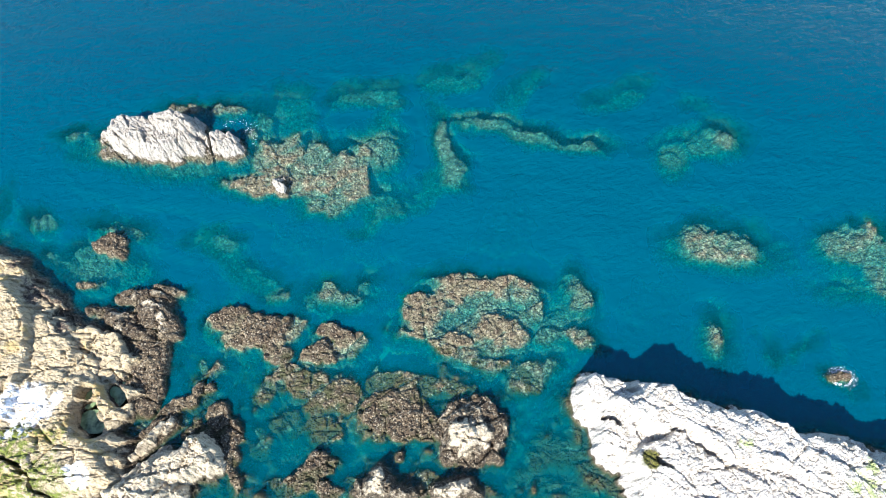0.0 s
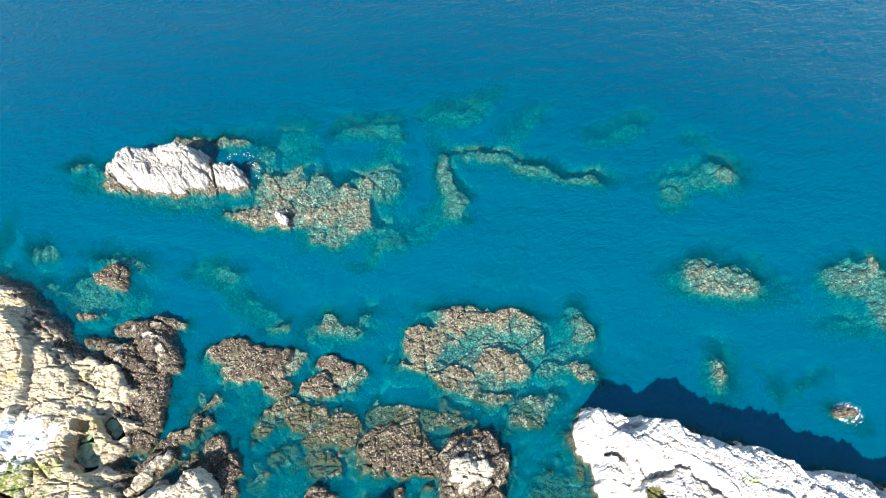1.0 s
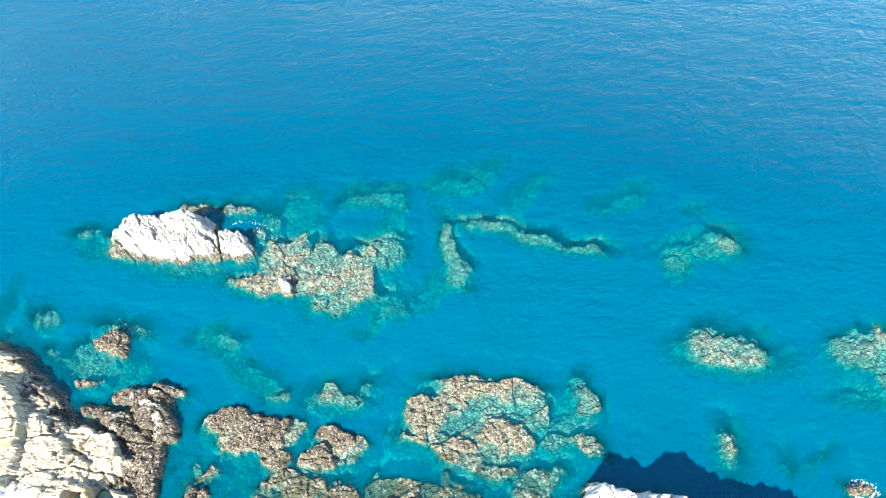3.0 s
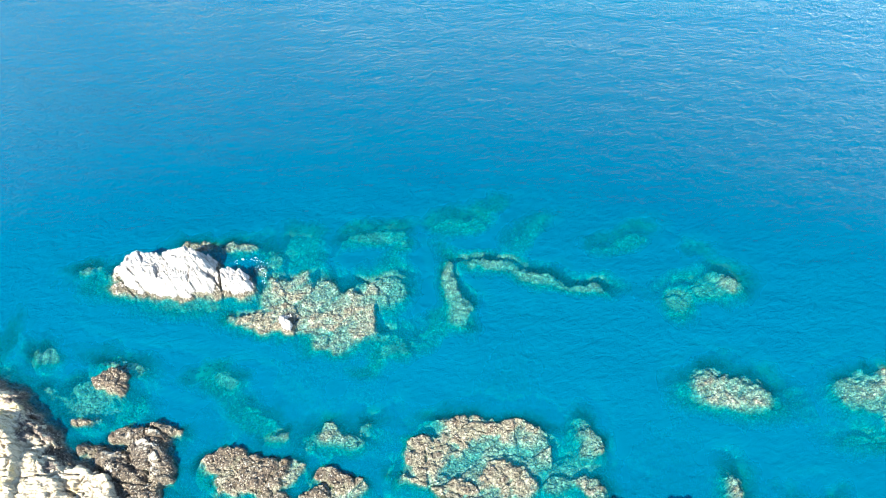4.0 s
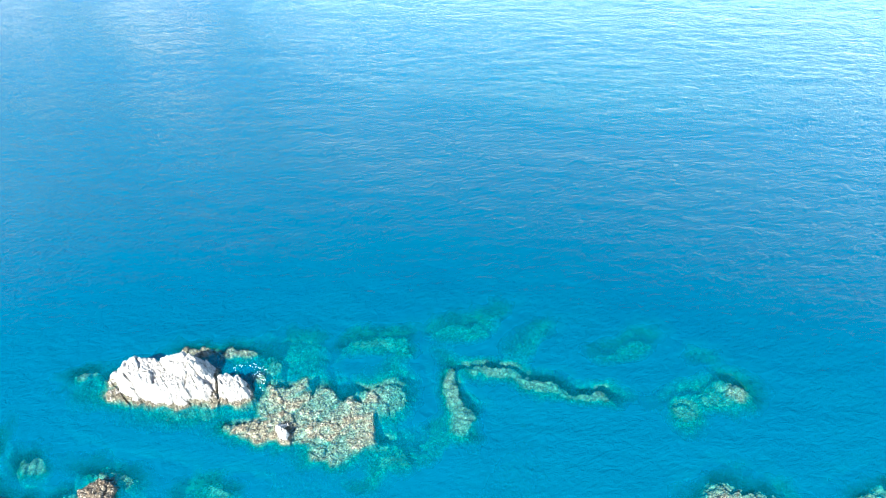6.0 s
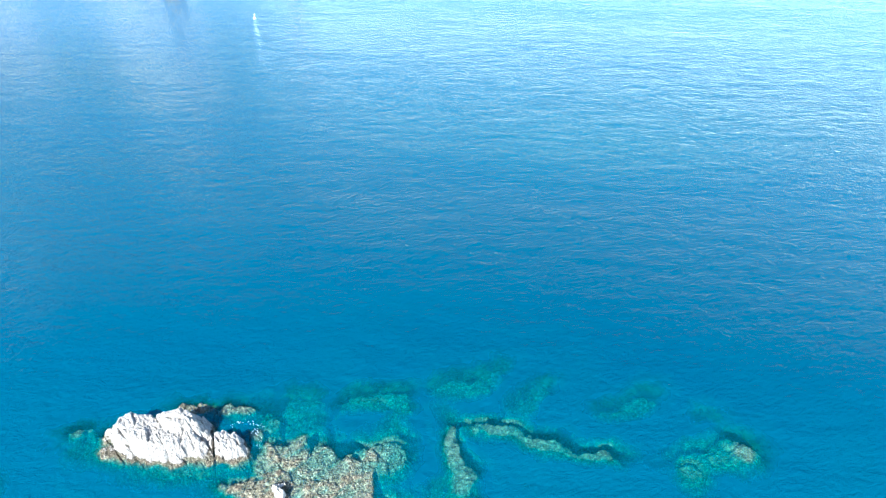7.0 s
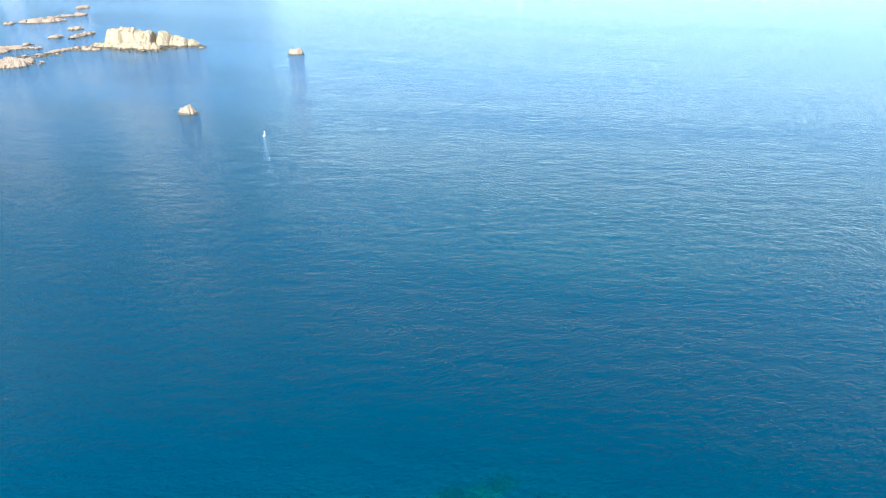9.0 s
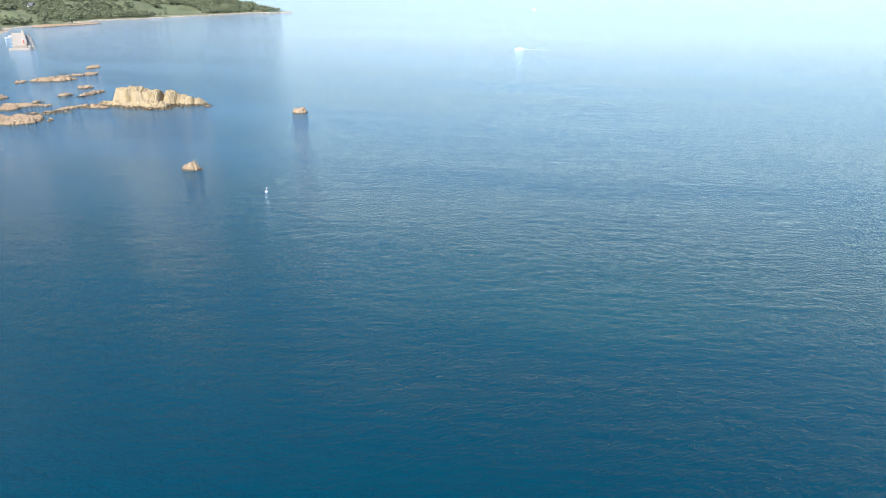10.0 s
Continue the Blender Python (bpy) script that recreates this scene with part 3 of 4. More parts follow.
dome_rock('domed_rock', 'dark domed rock with a pale crumbly crown', 'rock', 23,
    (2.4, 13.1, 3.11, 3.02, -72, 0.9, 4.8),
    (2.2, 13.1, 1.77, 1.68, -73, 1.7, 1.1),
    (1.8, 12.6, 0.97, 0.84, -74, 2.4, 1.4))
weed_rock('clump_reef', 'clumped brown weedy reef blocks near shore', 'reef', 24,
    (-13.7, 18.2, 2.19, 1.31, -11, 0, 3.6),
    (-16.3, 16.9, 1.17, 1.02, 90, 0, 3.6),
    (-10.0, 16.7, 2.39, 1.62, 21, 0, 3.6),
    (-8.5, 15.9, 1.38, 1.02, 90, 0, 3.6),
    (-11.1, 14.2, 1.45, 0.67, 0, -0.1, 3.6),
    (-10.5, 13.1, 1.10, 1.10, -0, -0.1, 3.6),
    (-13.7, 14.6, 1.24, 1.23, 90, -0.9, 2.34),
    (-14.1, 15.6, 3.94, 2.87, 0, -2.8, 1.2))
weed_rock('clump_reef', 'low brown weedy reef blocks awash', 'reef', 25,
    (-10.5, 10.9, 1.29, 1.05, 18, 0.5, 3.84),
    (-11.7, 9.5, 1.29, 1.09, 55, 0.3, 3.6),
    (-10.1, 8.4, 1.07, 0.71, 0, 0.4, 3.6),
    (-13.4, 8.7, 1.60, 0.82, 0, 0, 3.6),
    (-13.3, 9.2, 0.51, 0.38, 0, 0.6, 4.08),
    (-16.4, 11.9, 0.77, 0.54, 0, -0.6, 2.34),
    (-14.1, 11.6, 3.28, 2.70, 0, -2.7, 1.2))
dome_rock('split_rock', 'low split rock with pale tops near shore', 'rock', 26,
    (-5.9, 8.8, 0.77, 0.50, 9, 1.9, 1.8),
    (-4.0, 8.1, 0.93, 0.41, 0, 1.4, 1.6),
    (-2.1, 9.6, 1.24, 0.54, -10, 0.1, 3.6),
    (0.9, 8.3, 0.73, 0.41, 0, 2, 1.8),
    (0.2, 9.4, 1.60, 0.42, -10, 0.2, 3.6),
    (3.1, 8.7, 1.45, 0.47, -14, 0, 3.6),
    (-1.2, 8.7, 3.87, 1.21, 0, -0.5, 2.16))
weed_rock('sunken_ledge', 'mottled sunken ledge beneath a pale cliff', 'reef', 27,
    (13.3, 9.4, 1.81, 0.84, -24, -0.2, 3.12),
    (14.5, 8.6, 1.59, 0.62, -24, -0.2, 3.12),
    (10.7, 12.1, 2.30, 0.87, -15, -1.2, 1.8),
    (11.6, 10.6, 2.48, 0.96, -19, -0.9, 1.8),
    (8.0, 9.0, 2.14, 0.93, 0, -1.5, 1.8),
    (10.4, 8.4, 2.13, 0.92, 0, -1.2, 1.8))
weed_rock('brown_reef', 'rounded brown weedy reef with a pale spot', 'reef', 28,
    (-20.9, 24.2, 1.67, 0.91, 12, 0.6, 4.08),
    (-17.2, 22.9, 2.22, 1.63, -13, 0.7, 4.08),
    (-19.1, 22.4, 1.94, 1.33, 0, 0.3, 3.84),
    (-15.8, 21.0, 1.19, 0.90, 0, 0.4, 3.84),
    (-14.6, 23.4, 1.16, 0.96, 78, -0.1, 3.6),
    (-22.2, 23.6, 0.96, 0.78, 0, -0.8, 2.34))
weed_rock('brown_reef', 'small cluster of brown weedy rocks', 'reef', 29,
    (-10.5, 22.6, 1.59, 0.63, -11, 0.3, 3.84),
    (-11.8, 20.6, 1.42, 0.89, 0, 0.4, 3.84),
    (-9.5, 21.4, 1.29, 1.00, 0, -0.2, 3.36),
    (-8.6, 22.1, 0.76, 0.71, 90, 0, 3.84),
    (-10.7, 21.7, 2.59, 1.76, 0, -2.0, 1.5))
weed_rock('shoal_reef', 'small brown shoal with green sunken skirts', 'reef', 30,
    (-11.3, 27.1, 1.10, 0.82, 0, -0.2, 2.016),
    (-10.2, 26.7, 0.98, 0.68, 0, -0.3, 1.872),
    (-9.0, 26.9, 0.86, 0.81, 0, -0.7, 1.5),
    (-12.6, 26.1, 0.73, 0.67, 0, -1.1, 1.5),
    (-7.6, 28.2, 0.56, 0.41, 0, -0.8, 1.5),
    (-10.8, 26.5, 3.05, 1.21, 0, -2, 1.5))
weed_rock('sunken_boulder', 'single sunken boulder on a sandy green floor', 'reef', 31,
    (-5.9, 23.7, 0.48, 0.39, 0, -1.1, 2.16))
weed_rock('sunken_reef', 'mottled green sunken reef in clear shallows', 'reef', 32,
    (-22.8, 32.4, 2.05, 1.17, -13, -1.6, 1.5),
    (-24.9, 32.7, 1.53, 0.89, 0, -2.2, 1.5),
    (-21.4, 30.6, 1.26, 1.15, 0, -2.4, 1.5))
weed_rock('sunken_reef', 'mottled green sunken reef in clear shallows', 'reef', 33,
    (-19.1, 28.6, 2.12, 1.39, -13, -2.2, 1.5),
    (-16.7, 26.6, 0.99, 0.60, 24, -0.9, 1.5))
weed_rock('round_reef', 'small round dark brown rock above sunken weed', 'reef', 34,
    (-34.2, 32.4, 1.39, 1.21, 0, 0.7, 4.8),
    (-33.1, 31.3, 0.93, 0.90, 90, 0.5, 4.32),
    (-33.9, 34.3, 2.08, 0.68, -15, -0.8, 1.98),
    (-36.2, 30.3, 3.54, 1.89, 13, -1.6, 1.62),
    (-40.2, 31.0, 0.91, 0.72, -34, -1.1, 1.8),
    (-32.2, 29.4, 2.49, 1.72, 0, -2.2, 1.5),
    (-35.0, 27.9, 0.99, 0.56, 0, 0, 3.84))
weed_rock('sunken_reef', 'pale green sunken boulders in clear shallows', 'reef', 35,
    (-42.1, 35.6, 1.58, 1.30, 90, -1.2, 1.5),
    (-43.4, 36.1, 0.64, 0.52, 90, -0.9, 1.5),
    (-46.5, 36.0, 2.41, 0.65, 90, -2.2, 1.5))
dome_rock('shore_outcrop', 'low dark outcrop with cream tops at the shore', 'rock', 36,
    (-26.9, 27.0, 1.23, 0.49, -23, 0.6, 4.32),
    (-29.1, 26.1, 2.01, 0.66, -6, 0.9, 4.08),
    (-27.6, 24.3, 2.14, 1.04, -18, 1.2, 4.08),
    (-30.4, 23.4, 1.44, 0.47, -23, 1.4, 1.7),
    (-26.1, 23.2, 1.21, 0.99, 0, 0.8, 3.84),
    (-33.0, 24.9, 1.52, 0.48, -11, 0.5, 3.6))
weed_rock('shore_outcrop', 'dark weedy boulders along the shore edge', 'rock', 37,
    (-27.2, 19.8, 2.1, 1.5, -81, 0.8, 3.2),
    (-27.0, 16.9, 1.7, 1.2, 90, 0.7, 3.2),
    (-26.4, 22.0, 0.83, 0.75, 90, 0.8, 3.84))
weed_rock('weedy_rock', 'small dark weedy rock in a shallow channel', 'rock', 38,
    (-22.2, 16.9, 0.75, 0.55, 0, 0.7, 4.08),
    (-22.4, 19.4, 0.49, 0.46, 90, -0.4, 3.36),
    (-24.1, 15.2, 2.11, 0.66, 31, 0.6, 3.84),
    (-25.4, 14.1, 1.28, 0.51, 21, 0.7, 3.84))
weed_rock('weedy_rock', 'dark weedy ledges fringing a pale outcrop', 'rock', 39,
    (-20.3, 14.8, 1.00, 0.86, 90, 0.6, 3.84),
    (-19.0, 13.1, 1.52, 0.96, -70, 0.6, 3.84),
    (-18.2, 10.2, 1.78, 0.53, 90, 0.5, 3.84),
    (-21.3, 13.3, 1.22, 0.68, 0, 0.4, 3.6),
    (-17.8, 16.7, 5.27, 5.11, 90, -2.9, 1.2))
pale_rock('pale_outcrop', "cream fractured rock outcrop at the water's edge", 'rock', 40,
    (-22.3, 10.2, 1.77, 0.94, 10, 3.2, 2.4),
    (-24.4, 9.1, 1.45, 0.71, 19, 3.4, 2.2),
    (-21.0, 11.4, 0.74, 0.56, 0, 3.4, 2.4),
    (-25.3, 7.7, 1.27, 0.62, 0, 3.6, 2),
    (-25.8, 12.3, 0.67, 0.18, 50, 1.6, 2))
shore_rock('shore_headland', 'cream rocky shore with lichen and green moss', 'shore', 41,
    (-42.5, 24.3, 7.80, 4.16, -45, 1.9, 1.3),
    (-38.5, 17.5, 9.0, 7.4, -35, 1.0, 1.2),
    (-39.2, 19.6, 5.21, 3.82, 0, 2.3, 1.6),
    (-35.9, 22.5, 2.46, 1.08, -24, 1.7, 1.7),
    (-32.1, 21.2, 2.26, 0.75, -23, 1.6, 1.7),
    (-30.3, 19.4, 1.19, 1.00, 0, 1.5, 1.7),
    (-33.9, 18.6, 2.56, 1.70, -13, 1.9, 1.6),
    (-34.4, 15.4, 4.38, 2.82, 0, 2.5, 1.6),
    (-34.9, 10.5, 5.60, 2.77, 0, 2.9, 1.6),
    (-28.4, 16.9, 0.60, 0.58, 0, 1.6, 1.8),
    (-43.6, 16.3, 10.11, 6.21, 90, 3.3, 1.6),
    (-31.2, 15.5, 3.4, 3.0, 90, 1.2, 1.2),
    (-30.5, 10.8, 1.61, 1.21, 90, 2.5, 1.6))
cliff_rock('cliff_ridge', 'tall sunlit white-cream cliff ridge with dark cracks', 'cliff', 42,
    (13.9, 16.4, 1.46, 1.12, -14, 4.2, 4),
    (18.7, 14.0, 3.29, 1.3, -15, 5.4, 2.3),
    (25.1, 11.7, 4.37, 1.9, -12, 5.4, 2.3),
    (31.0, 9.6, 4.38, 2.3, -12, 5, 2.2),
    (36.8, 7.6, 4.87, 2.5, -12, 4.6, 2.2),
    (43.1, 5.4, 5.54, 3.1, -12, 4.6, 2.2),
    (15.7, 12.9, 2.15, 1.66, 46, 3.6, 3),
    (18.8, 9.3, 2.75, 2.28, -40, 4.8, 3),
    (25.6, 7.1, 6.86, 2.87, -11, 4.8, 3),
    (35.2, 4.9, 7.68, 2.60, -12, 4.6, 3))
far_rock('islet', 'steep ochre rock islet with a dark cleft', 'islet', 43,
    (-167, 336, 4.8, 4, 0, 7.8, 3.4),
    (-161, 335.5, 4.5, 3.5, 10, 7.8, 2.4),
    (-155.5, 334.5, 3.5, 3.2, 0, 7.0, 2.2),
    (-148.5, 336, 4.4, 2.8, -8, 5.9, 1.5),
    (-142.5, 337, 4.0, 2.2, -8, 4.3, 1.1),
    (-135.0, 337.5, 5, 1.8, -8, 2.4, 0.9),
    (-165, 329, 8, 2.2, 0, 1.8, 0.6),
    (-156, 327.5, 6, 2.8, 0, 3.0, 0.7),
    (-150, 325.5, 5, 2.6, 10, 2.5, 0.7),
    (-142, 331, 2.5, 1.3, 0, 0.7, 1.0),
    (-175, 334, 5, 2, 0, 1.2, 0.8))
far_rock('reef_strip', 'low tan rock strip running out to an islet', 'reef', 44,
    (-189.5, 320.7, 14.7, 1.6, 61, 0.6, 0.8),
    (-180.4, 324.0, 5.80, 2.28, 0, 0.6, 0.8),
    (-188.1, 310.3, 3.17, 1.28, 0, 0.4, 0.8),
    (-195.5, 306.8, 6.20, 1.95, 0, 0.4, 0.8))
far_rock('reef_strip', 'low tan rock shelf in calm water', 'reef', 45,
    (-196.8, 287.9, 9.41, 7.67, 0, 1.5, 0.8),
    (-192.4, 295.1, 3.92, 3.05, 90, 0.8, 0.8),
    (-209.1, 285.6, 10.86, 7.88, 90, 1.5, 0.8))
far_rock('reef_strip', 'scattered low tan rocks in calm water', 'reef', 46,
    (-217.3, 326.8, 8.95, 4.14, 0, 0.7, 0.8),
    (-219.5, 317.0, 5.94, 4.74, 0, 0.8, 0.8),
    (-214.9, 335.1, 2.17, 1.32, 90, 0.8, 0.8),
    (-240.5, 344.9, 3.55, 1.94, 90, 0.8, 0.8))
far_rock('shore_shelf', 'flat pale rock shelf along a wooded shore', 'rock shelf', 47,
    (-516.6, 903.6, 43.02, 13.13, 61, 1, 0.8),
    (-527.1, 876.7, 22.77, 11.97, 90, 1.2, 0.8))
far_rock('skerry', 'long low brown skerry in calm water', 'rock', 48,
    (-251.1, 412.4, 10.12, 5.35, 28, 1.3, 0.8),
    (-250.7, 432.5, 7.81, 2.31, 40, 0.8, 0.8))
far_rock('skerry', 'small brown skerry in calm water', 'rock', 49,
    (-259.6, 475.8, 5.48, 2.93, 90, 1, 1))
far_rock('skerry', 'small brown skerry in calm water', 'rock', 50,
    (-243.0, 441.1, 4.58, 3.03, 90, 1, 1))
far_rock('skerry', 'small brown skerry in calm water', 'rock', 51,
    (-216.4, 384.8, 3.46, 3.37, 90, 0.8, 1))
far_rock('skerry', 'small dark pointed skerry in calm water', 'rock', 52,
    (-201.6, 363.5, 4.15, 0.80, 78, 1.5, 1))
far_rock('skerry', 'small brown skerry in calm water', 'rock', 53,
    (-213.2, 358.0, 3.69, 2.05, 90, 1, 1))
far_rock('skerry', 'small brown skerry in calm water', 'rock', 54,
    (-265.2, 402.0, 3.86, 2.04, 90, 1, 1))
far_rock('skerry', 'small rock just breaking the surface', 'rock', 55,
    (-125.6, 331.0, 1.44, 1.30, 90, 0.4, 1))
far_rock('skerry', 'small rock just breaking the surface', 'rock', 56,
    (-204.7, 326.6, 1.39, 0.81, 90, 0.6, 1))
far_rock('skerry', 'small pale rock by a low shelf', 'rock', 57,
    (-183.0, 290.6, 1.13, 0.44, 90, 0.8, 1))
far_rock('cone_rock', 'small pale cone-shaped rock alone in the sea', 'rock', 58,
    (-90, 215, 2.0, 1.5, 0, 1.4, 1.4),
    (-89.8, 215, 1.0, 0.9, 0, 2.7, 2.0))
far_rock('flat_rock', 'small flat tan rock alone in the sea', 'rock', 59,
    (-77.6, 319.6, 2.8, 2.2, 0, 1.8, 2),
    (-76.5, 319.6, 1.4, 1.6, 0, 2.2, 2))


# ---- loose weedy boulders on the floor of the inshore channel ----
loose = random.Random(21)
for k in range(26):
    wide = loose.uniform(0.3, 0.85)
    if k < 18:
        spot = (loose.uniform(-23, -6), loose.uniform(8.5, 19.5))
    else:
        spot = (loose.uniform(7, 13), loose.uniform(8.5, 14))
    weed_rock('channel_boulder', 'small weedy boulder in the shallow inshore channel', 'boulder', 70 + k,
        (*spot, wide, wide * loose.uniform(0.55, 0.9), loose.uniform(0, 180), loose.uniform(-0.65, 0.1), 2.4))


# ---- rock pools in the shore ----
def pool_material():
    n = Nodes("pool_water")
    return n.surface(n.ramp(n.noise(1.2, 5, 0.6), (0.35, (0.03, 0.05, 0.025)), (0.6, (0.21, 0.28, 0.14))), 0.08)


MAT_POOL = pool_material()
shore = bpy.data.objects["shore_headland"]
for px, py, rx, ry, pz in ((-31.85, 16.5, 0.85, 1.3, 0.8), (-30.9, 14.15, 1.5, 1.1, 0.8), (-29.55, 16.75, 0.95, 1.3, 0.5)):
    bm = bmesh.new()
    ring = []
    for k in range(28):
        a = k / 28 * math.tau
        r = 1 + 0.12 * noise.noise((px + math.cos(a), py + math.sin(a), 0.5))
        ring.append(bm.verts.new((px + rx * r * math.cos(a), py + ry * r * math.sin(a), pz)))
    low = [bm.verts.new((v.co.x, v.co.y, pz - 0.12)) for v in ring]
    bm.faces.new(ring)
    for k in range(28):
        bm.faces.new((ring[k], low[k], low[(k + 1) % 28], ring[(k + 1) % 28]))
    me = bpy.data.meshes.new("rock_pool")
    bm.to_mesh(me)
    bm.free()
    me.transform(Matrix.Translation(-shore.location))
    me.materials.append(MAT_POOL)
    pool = new("rock_pool", me)
    pool.parent = shore
    tagged(pool, "still green rock pool")


# ---- sea floor and sea ----
def spread(low, high, step, reach):
    """Even steps from low to high, then ever longer ones out to reach on both sides."""
    mid = list(np.arange(low, high + step / 2, step))
    a, b, s = mid[0], mid[-1], step
    while b < reach or a > -reach:
        s *= 1.18
        a, b = max(a - s, -reach), min(b + s, reach)
        mid = ([a] if a < mid[0] else []) + mid + ([b] if b > mid[-1] else [])
    return np.array(mid)


sea_x, sea_y = spread(-62, 62, 0.3, 4900), spread(2, 76, 0.3, 4900)
gx, gy = np.meshgrid(sea_x, sea_y)
bed = floor_height(gx, gy)
highest = bed.copy()
for x0, x1, y0, y1, lobes, seed, look_of in ALL_MASSES:
    inside = (gx > x0) & (gx < x1) & (gy > y0) & (gy < y1)
    if inside.any():
        highest[inside] = np.maximum(highest[inside], mass_height(gx[inside], gy[inside], lobes, seed, look_of)[0])
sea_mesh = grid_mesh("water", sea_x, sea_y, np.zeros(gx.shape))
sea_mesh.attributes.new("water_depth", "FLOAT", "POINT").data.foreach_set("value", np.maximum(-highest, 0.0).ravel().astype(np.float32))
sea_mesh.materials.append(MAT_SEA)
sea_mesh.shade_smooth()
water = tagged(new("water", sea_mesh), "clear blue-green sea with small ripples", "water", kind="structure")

bed_x, bed_y = spread(-62, 62, 0.4, 4900), spread(2, 76, 0.4, 4900)
gx, gy = np.meshgrid(bed_x, bed_y)
bed_mesh = grid_mesh("ground", bed_x, bed_y, floor_height(gx, gy))
bed_mesh.materials.append(MAT_BED)
bed_mesh.shade_smooth()
tagged(new("ground", bed_mesh), "sandy and weedy sea floor under clear water", "sea floor", kind="structure")


# ---- small helpers for built things ----
def part(name, bm, material, parent=None, label=""):
    """Links a bmesh as one mesh object, under parent where one is given."""
    me = bpy.data.meshes.new(name)
    bm.to_mesh(me)
    bm.free()
    me.materials.append(material)
    ob = new(name, me)
    ob.parent = parent
    if label:
        tagged(ob, label)
    return ob


def box(x0, x1, y0, y1, z0, z1, bevel=0.0, taper=1.0):
    """A box as a bmesh; taper draws the top in."""
    bm = bmesh.new()
    bmesh.ops.create_cube(bm, size=1.0)
    for v in bm.verts:
        k = taper if v.co.z > 0 else 1.0
        v.co = ((x0 + x1) / 2 + v.co.x * k * (x1 - x0), (y0 + y1) / 2 + v.co.y * k * (y1 - y0), z0 if v.co.z < 0 else z1)
    if bevel:
        bmesh.ops.bevel(bm, geom=bm.edges[:], offset=bevel, segments=2, affect="EDGES")
    return bm


def plain(name, colour, rough=0.7, spread_of=0.15, scale=0.8):
    """Paint or concrete with faint stains."""
    n = Nodes(name)
    dark = tuple(c * (1 - spread_of * 2.2) for c in colour)
    return n.surface(n.ramp(n.noise(scale, 6, 0.65), (0.3, dark), (0.6, colour)), rough)


MAT_FOAM = plain("foam", (0.85, 0.87, 0.88), 0.9, 0.05)
MAT_HULL = plain("white_paint", (0.82, 0.82, 0.8), 0.35, 0.04)
MAT_TRIM = plain("blue_paint", (0.05, 0.1, 0.25), 0.4, 0.1)
MAT_RED = plain("red_paint", (0.55, 0.05, 0.03), 0.45, 0.1)
MAT_PIER = plain("concrete", (0.5, 0.44, 0.37), 0.9, 0.12, 0.2)
MAT_TETRA = plain("old_concrete", (0.42, 0.40, 0.37), 0.9, 0.2, 0.5)
MAT_ROOF = plain("roof_tile", (0.16, 0.17, 0.2), 0.7, 0.1)
MAT_WALL = plain("house_wall", (0.72, 0.7, 0.66), 0.8, 0.06)


# ---- the wooded headland across the bay ----
COAST_Y = (600, 700, 738, 838, 882, 905, 916, 930, 1018, 1074, 1151, 1241, 1290, 1303, 1312, 1325, 1345, 1500, 2000)
COAST_X = (-470, -480, -500, -552, -546, -505, -496, -530, -520, -481, -451, -408, -380, -335, -318, -322, -372, -420, -640)


def land_height(x, y):
    inland = np.interp(y, COAST_Y, COAST_X) - x + 5 * fractal(x / 40, y / 40, 71, 3)
    tip = np.clip((inland - 38) / 60, 0, 1)
    rise = np.clip(inland / 10, -3, 1)
    h = 1.5 * rise + 8 * tip + 26 * np.clip((inland - 70) / 220, 0, 1) + 1.6 * fractal(x / 30, y / 30, 77, 3) * tip
    return h, inland, tip


land_x, land_y = np.arange(-1100, -290, 5.0), np.arange(650, 2000, 5.0)
gx, gy = np.meshgrid(land_x, land_y)
land_z, land_in, _ = land_height(gx, gy)


def land_material():
    n = Nodes("headland_ground")
    grass = n.ramp(n.noise(0.02, 5, 0.6), (0.38, (0.12, 0.14, 0.075)), (0.55, (0.17, 0.195, 0.1)), (0.7, (0.26, 0.26, 0.17)))
    bare = n.ramp(n.noise(0.15, 5, 0.65), (0.35, (0.22, 0.17, 0.12)), (0.6, (0.58, 0.49, 0.37)))
    z = n.math("ADD", n.xyz()[2], n.math("MULTIPLY", n.math("SUBTRACT", n.noise(0.05, 4), 0.5), 3.0))
    return n.surface(n.mix(n.step(z, 0.4, 1.6), bare, grass), 0.95)


land_mesh = grid_mesh("headland", land_x, land_y, land_z, land_z > -2.5)
land_mesh.materials.append(land_material())
land_mesh.shade_smooth()
headland = tagged(new("headland", land_mesh), "low green headland with a tan rocky shore across the bay", "headland", kind="structure")


def leaf_material():
    n = Nodes("pine_foliage")
    g = n.add("ShaderNodeNewGeometry").outputs["Random Per Island"]
    return n.surface(n.ramp(g, (0.0, (0.1, 0.12, 0.075)), (0.5, (0.15, 0.175, 0.1)), (1.0, (0.22, 0.235, 0.13))), 0.85)


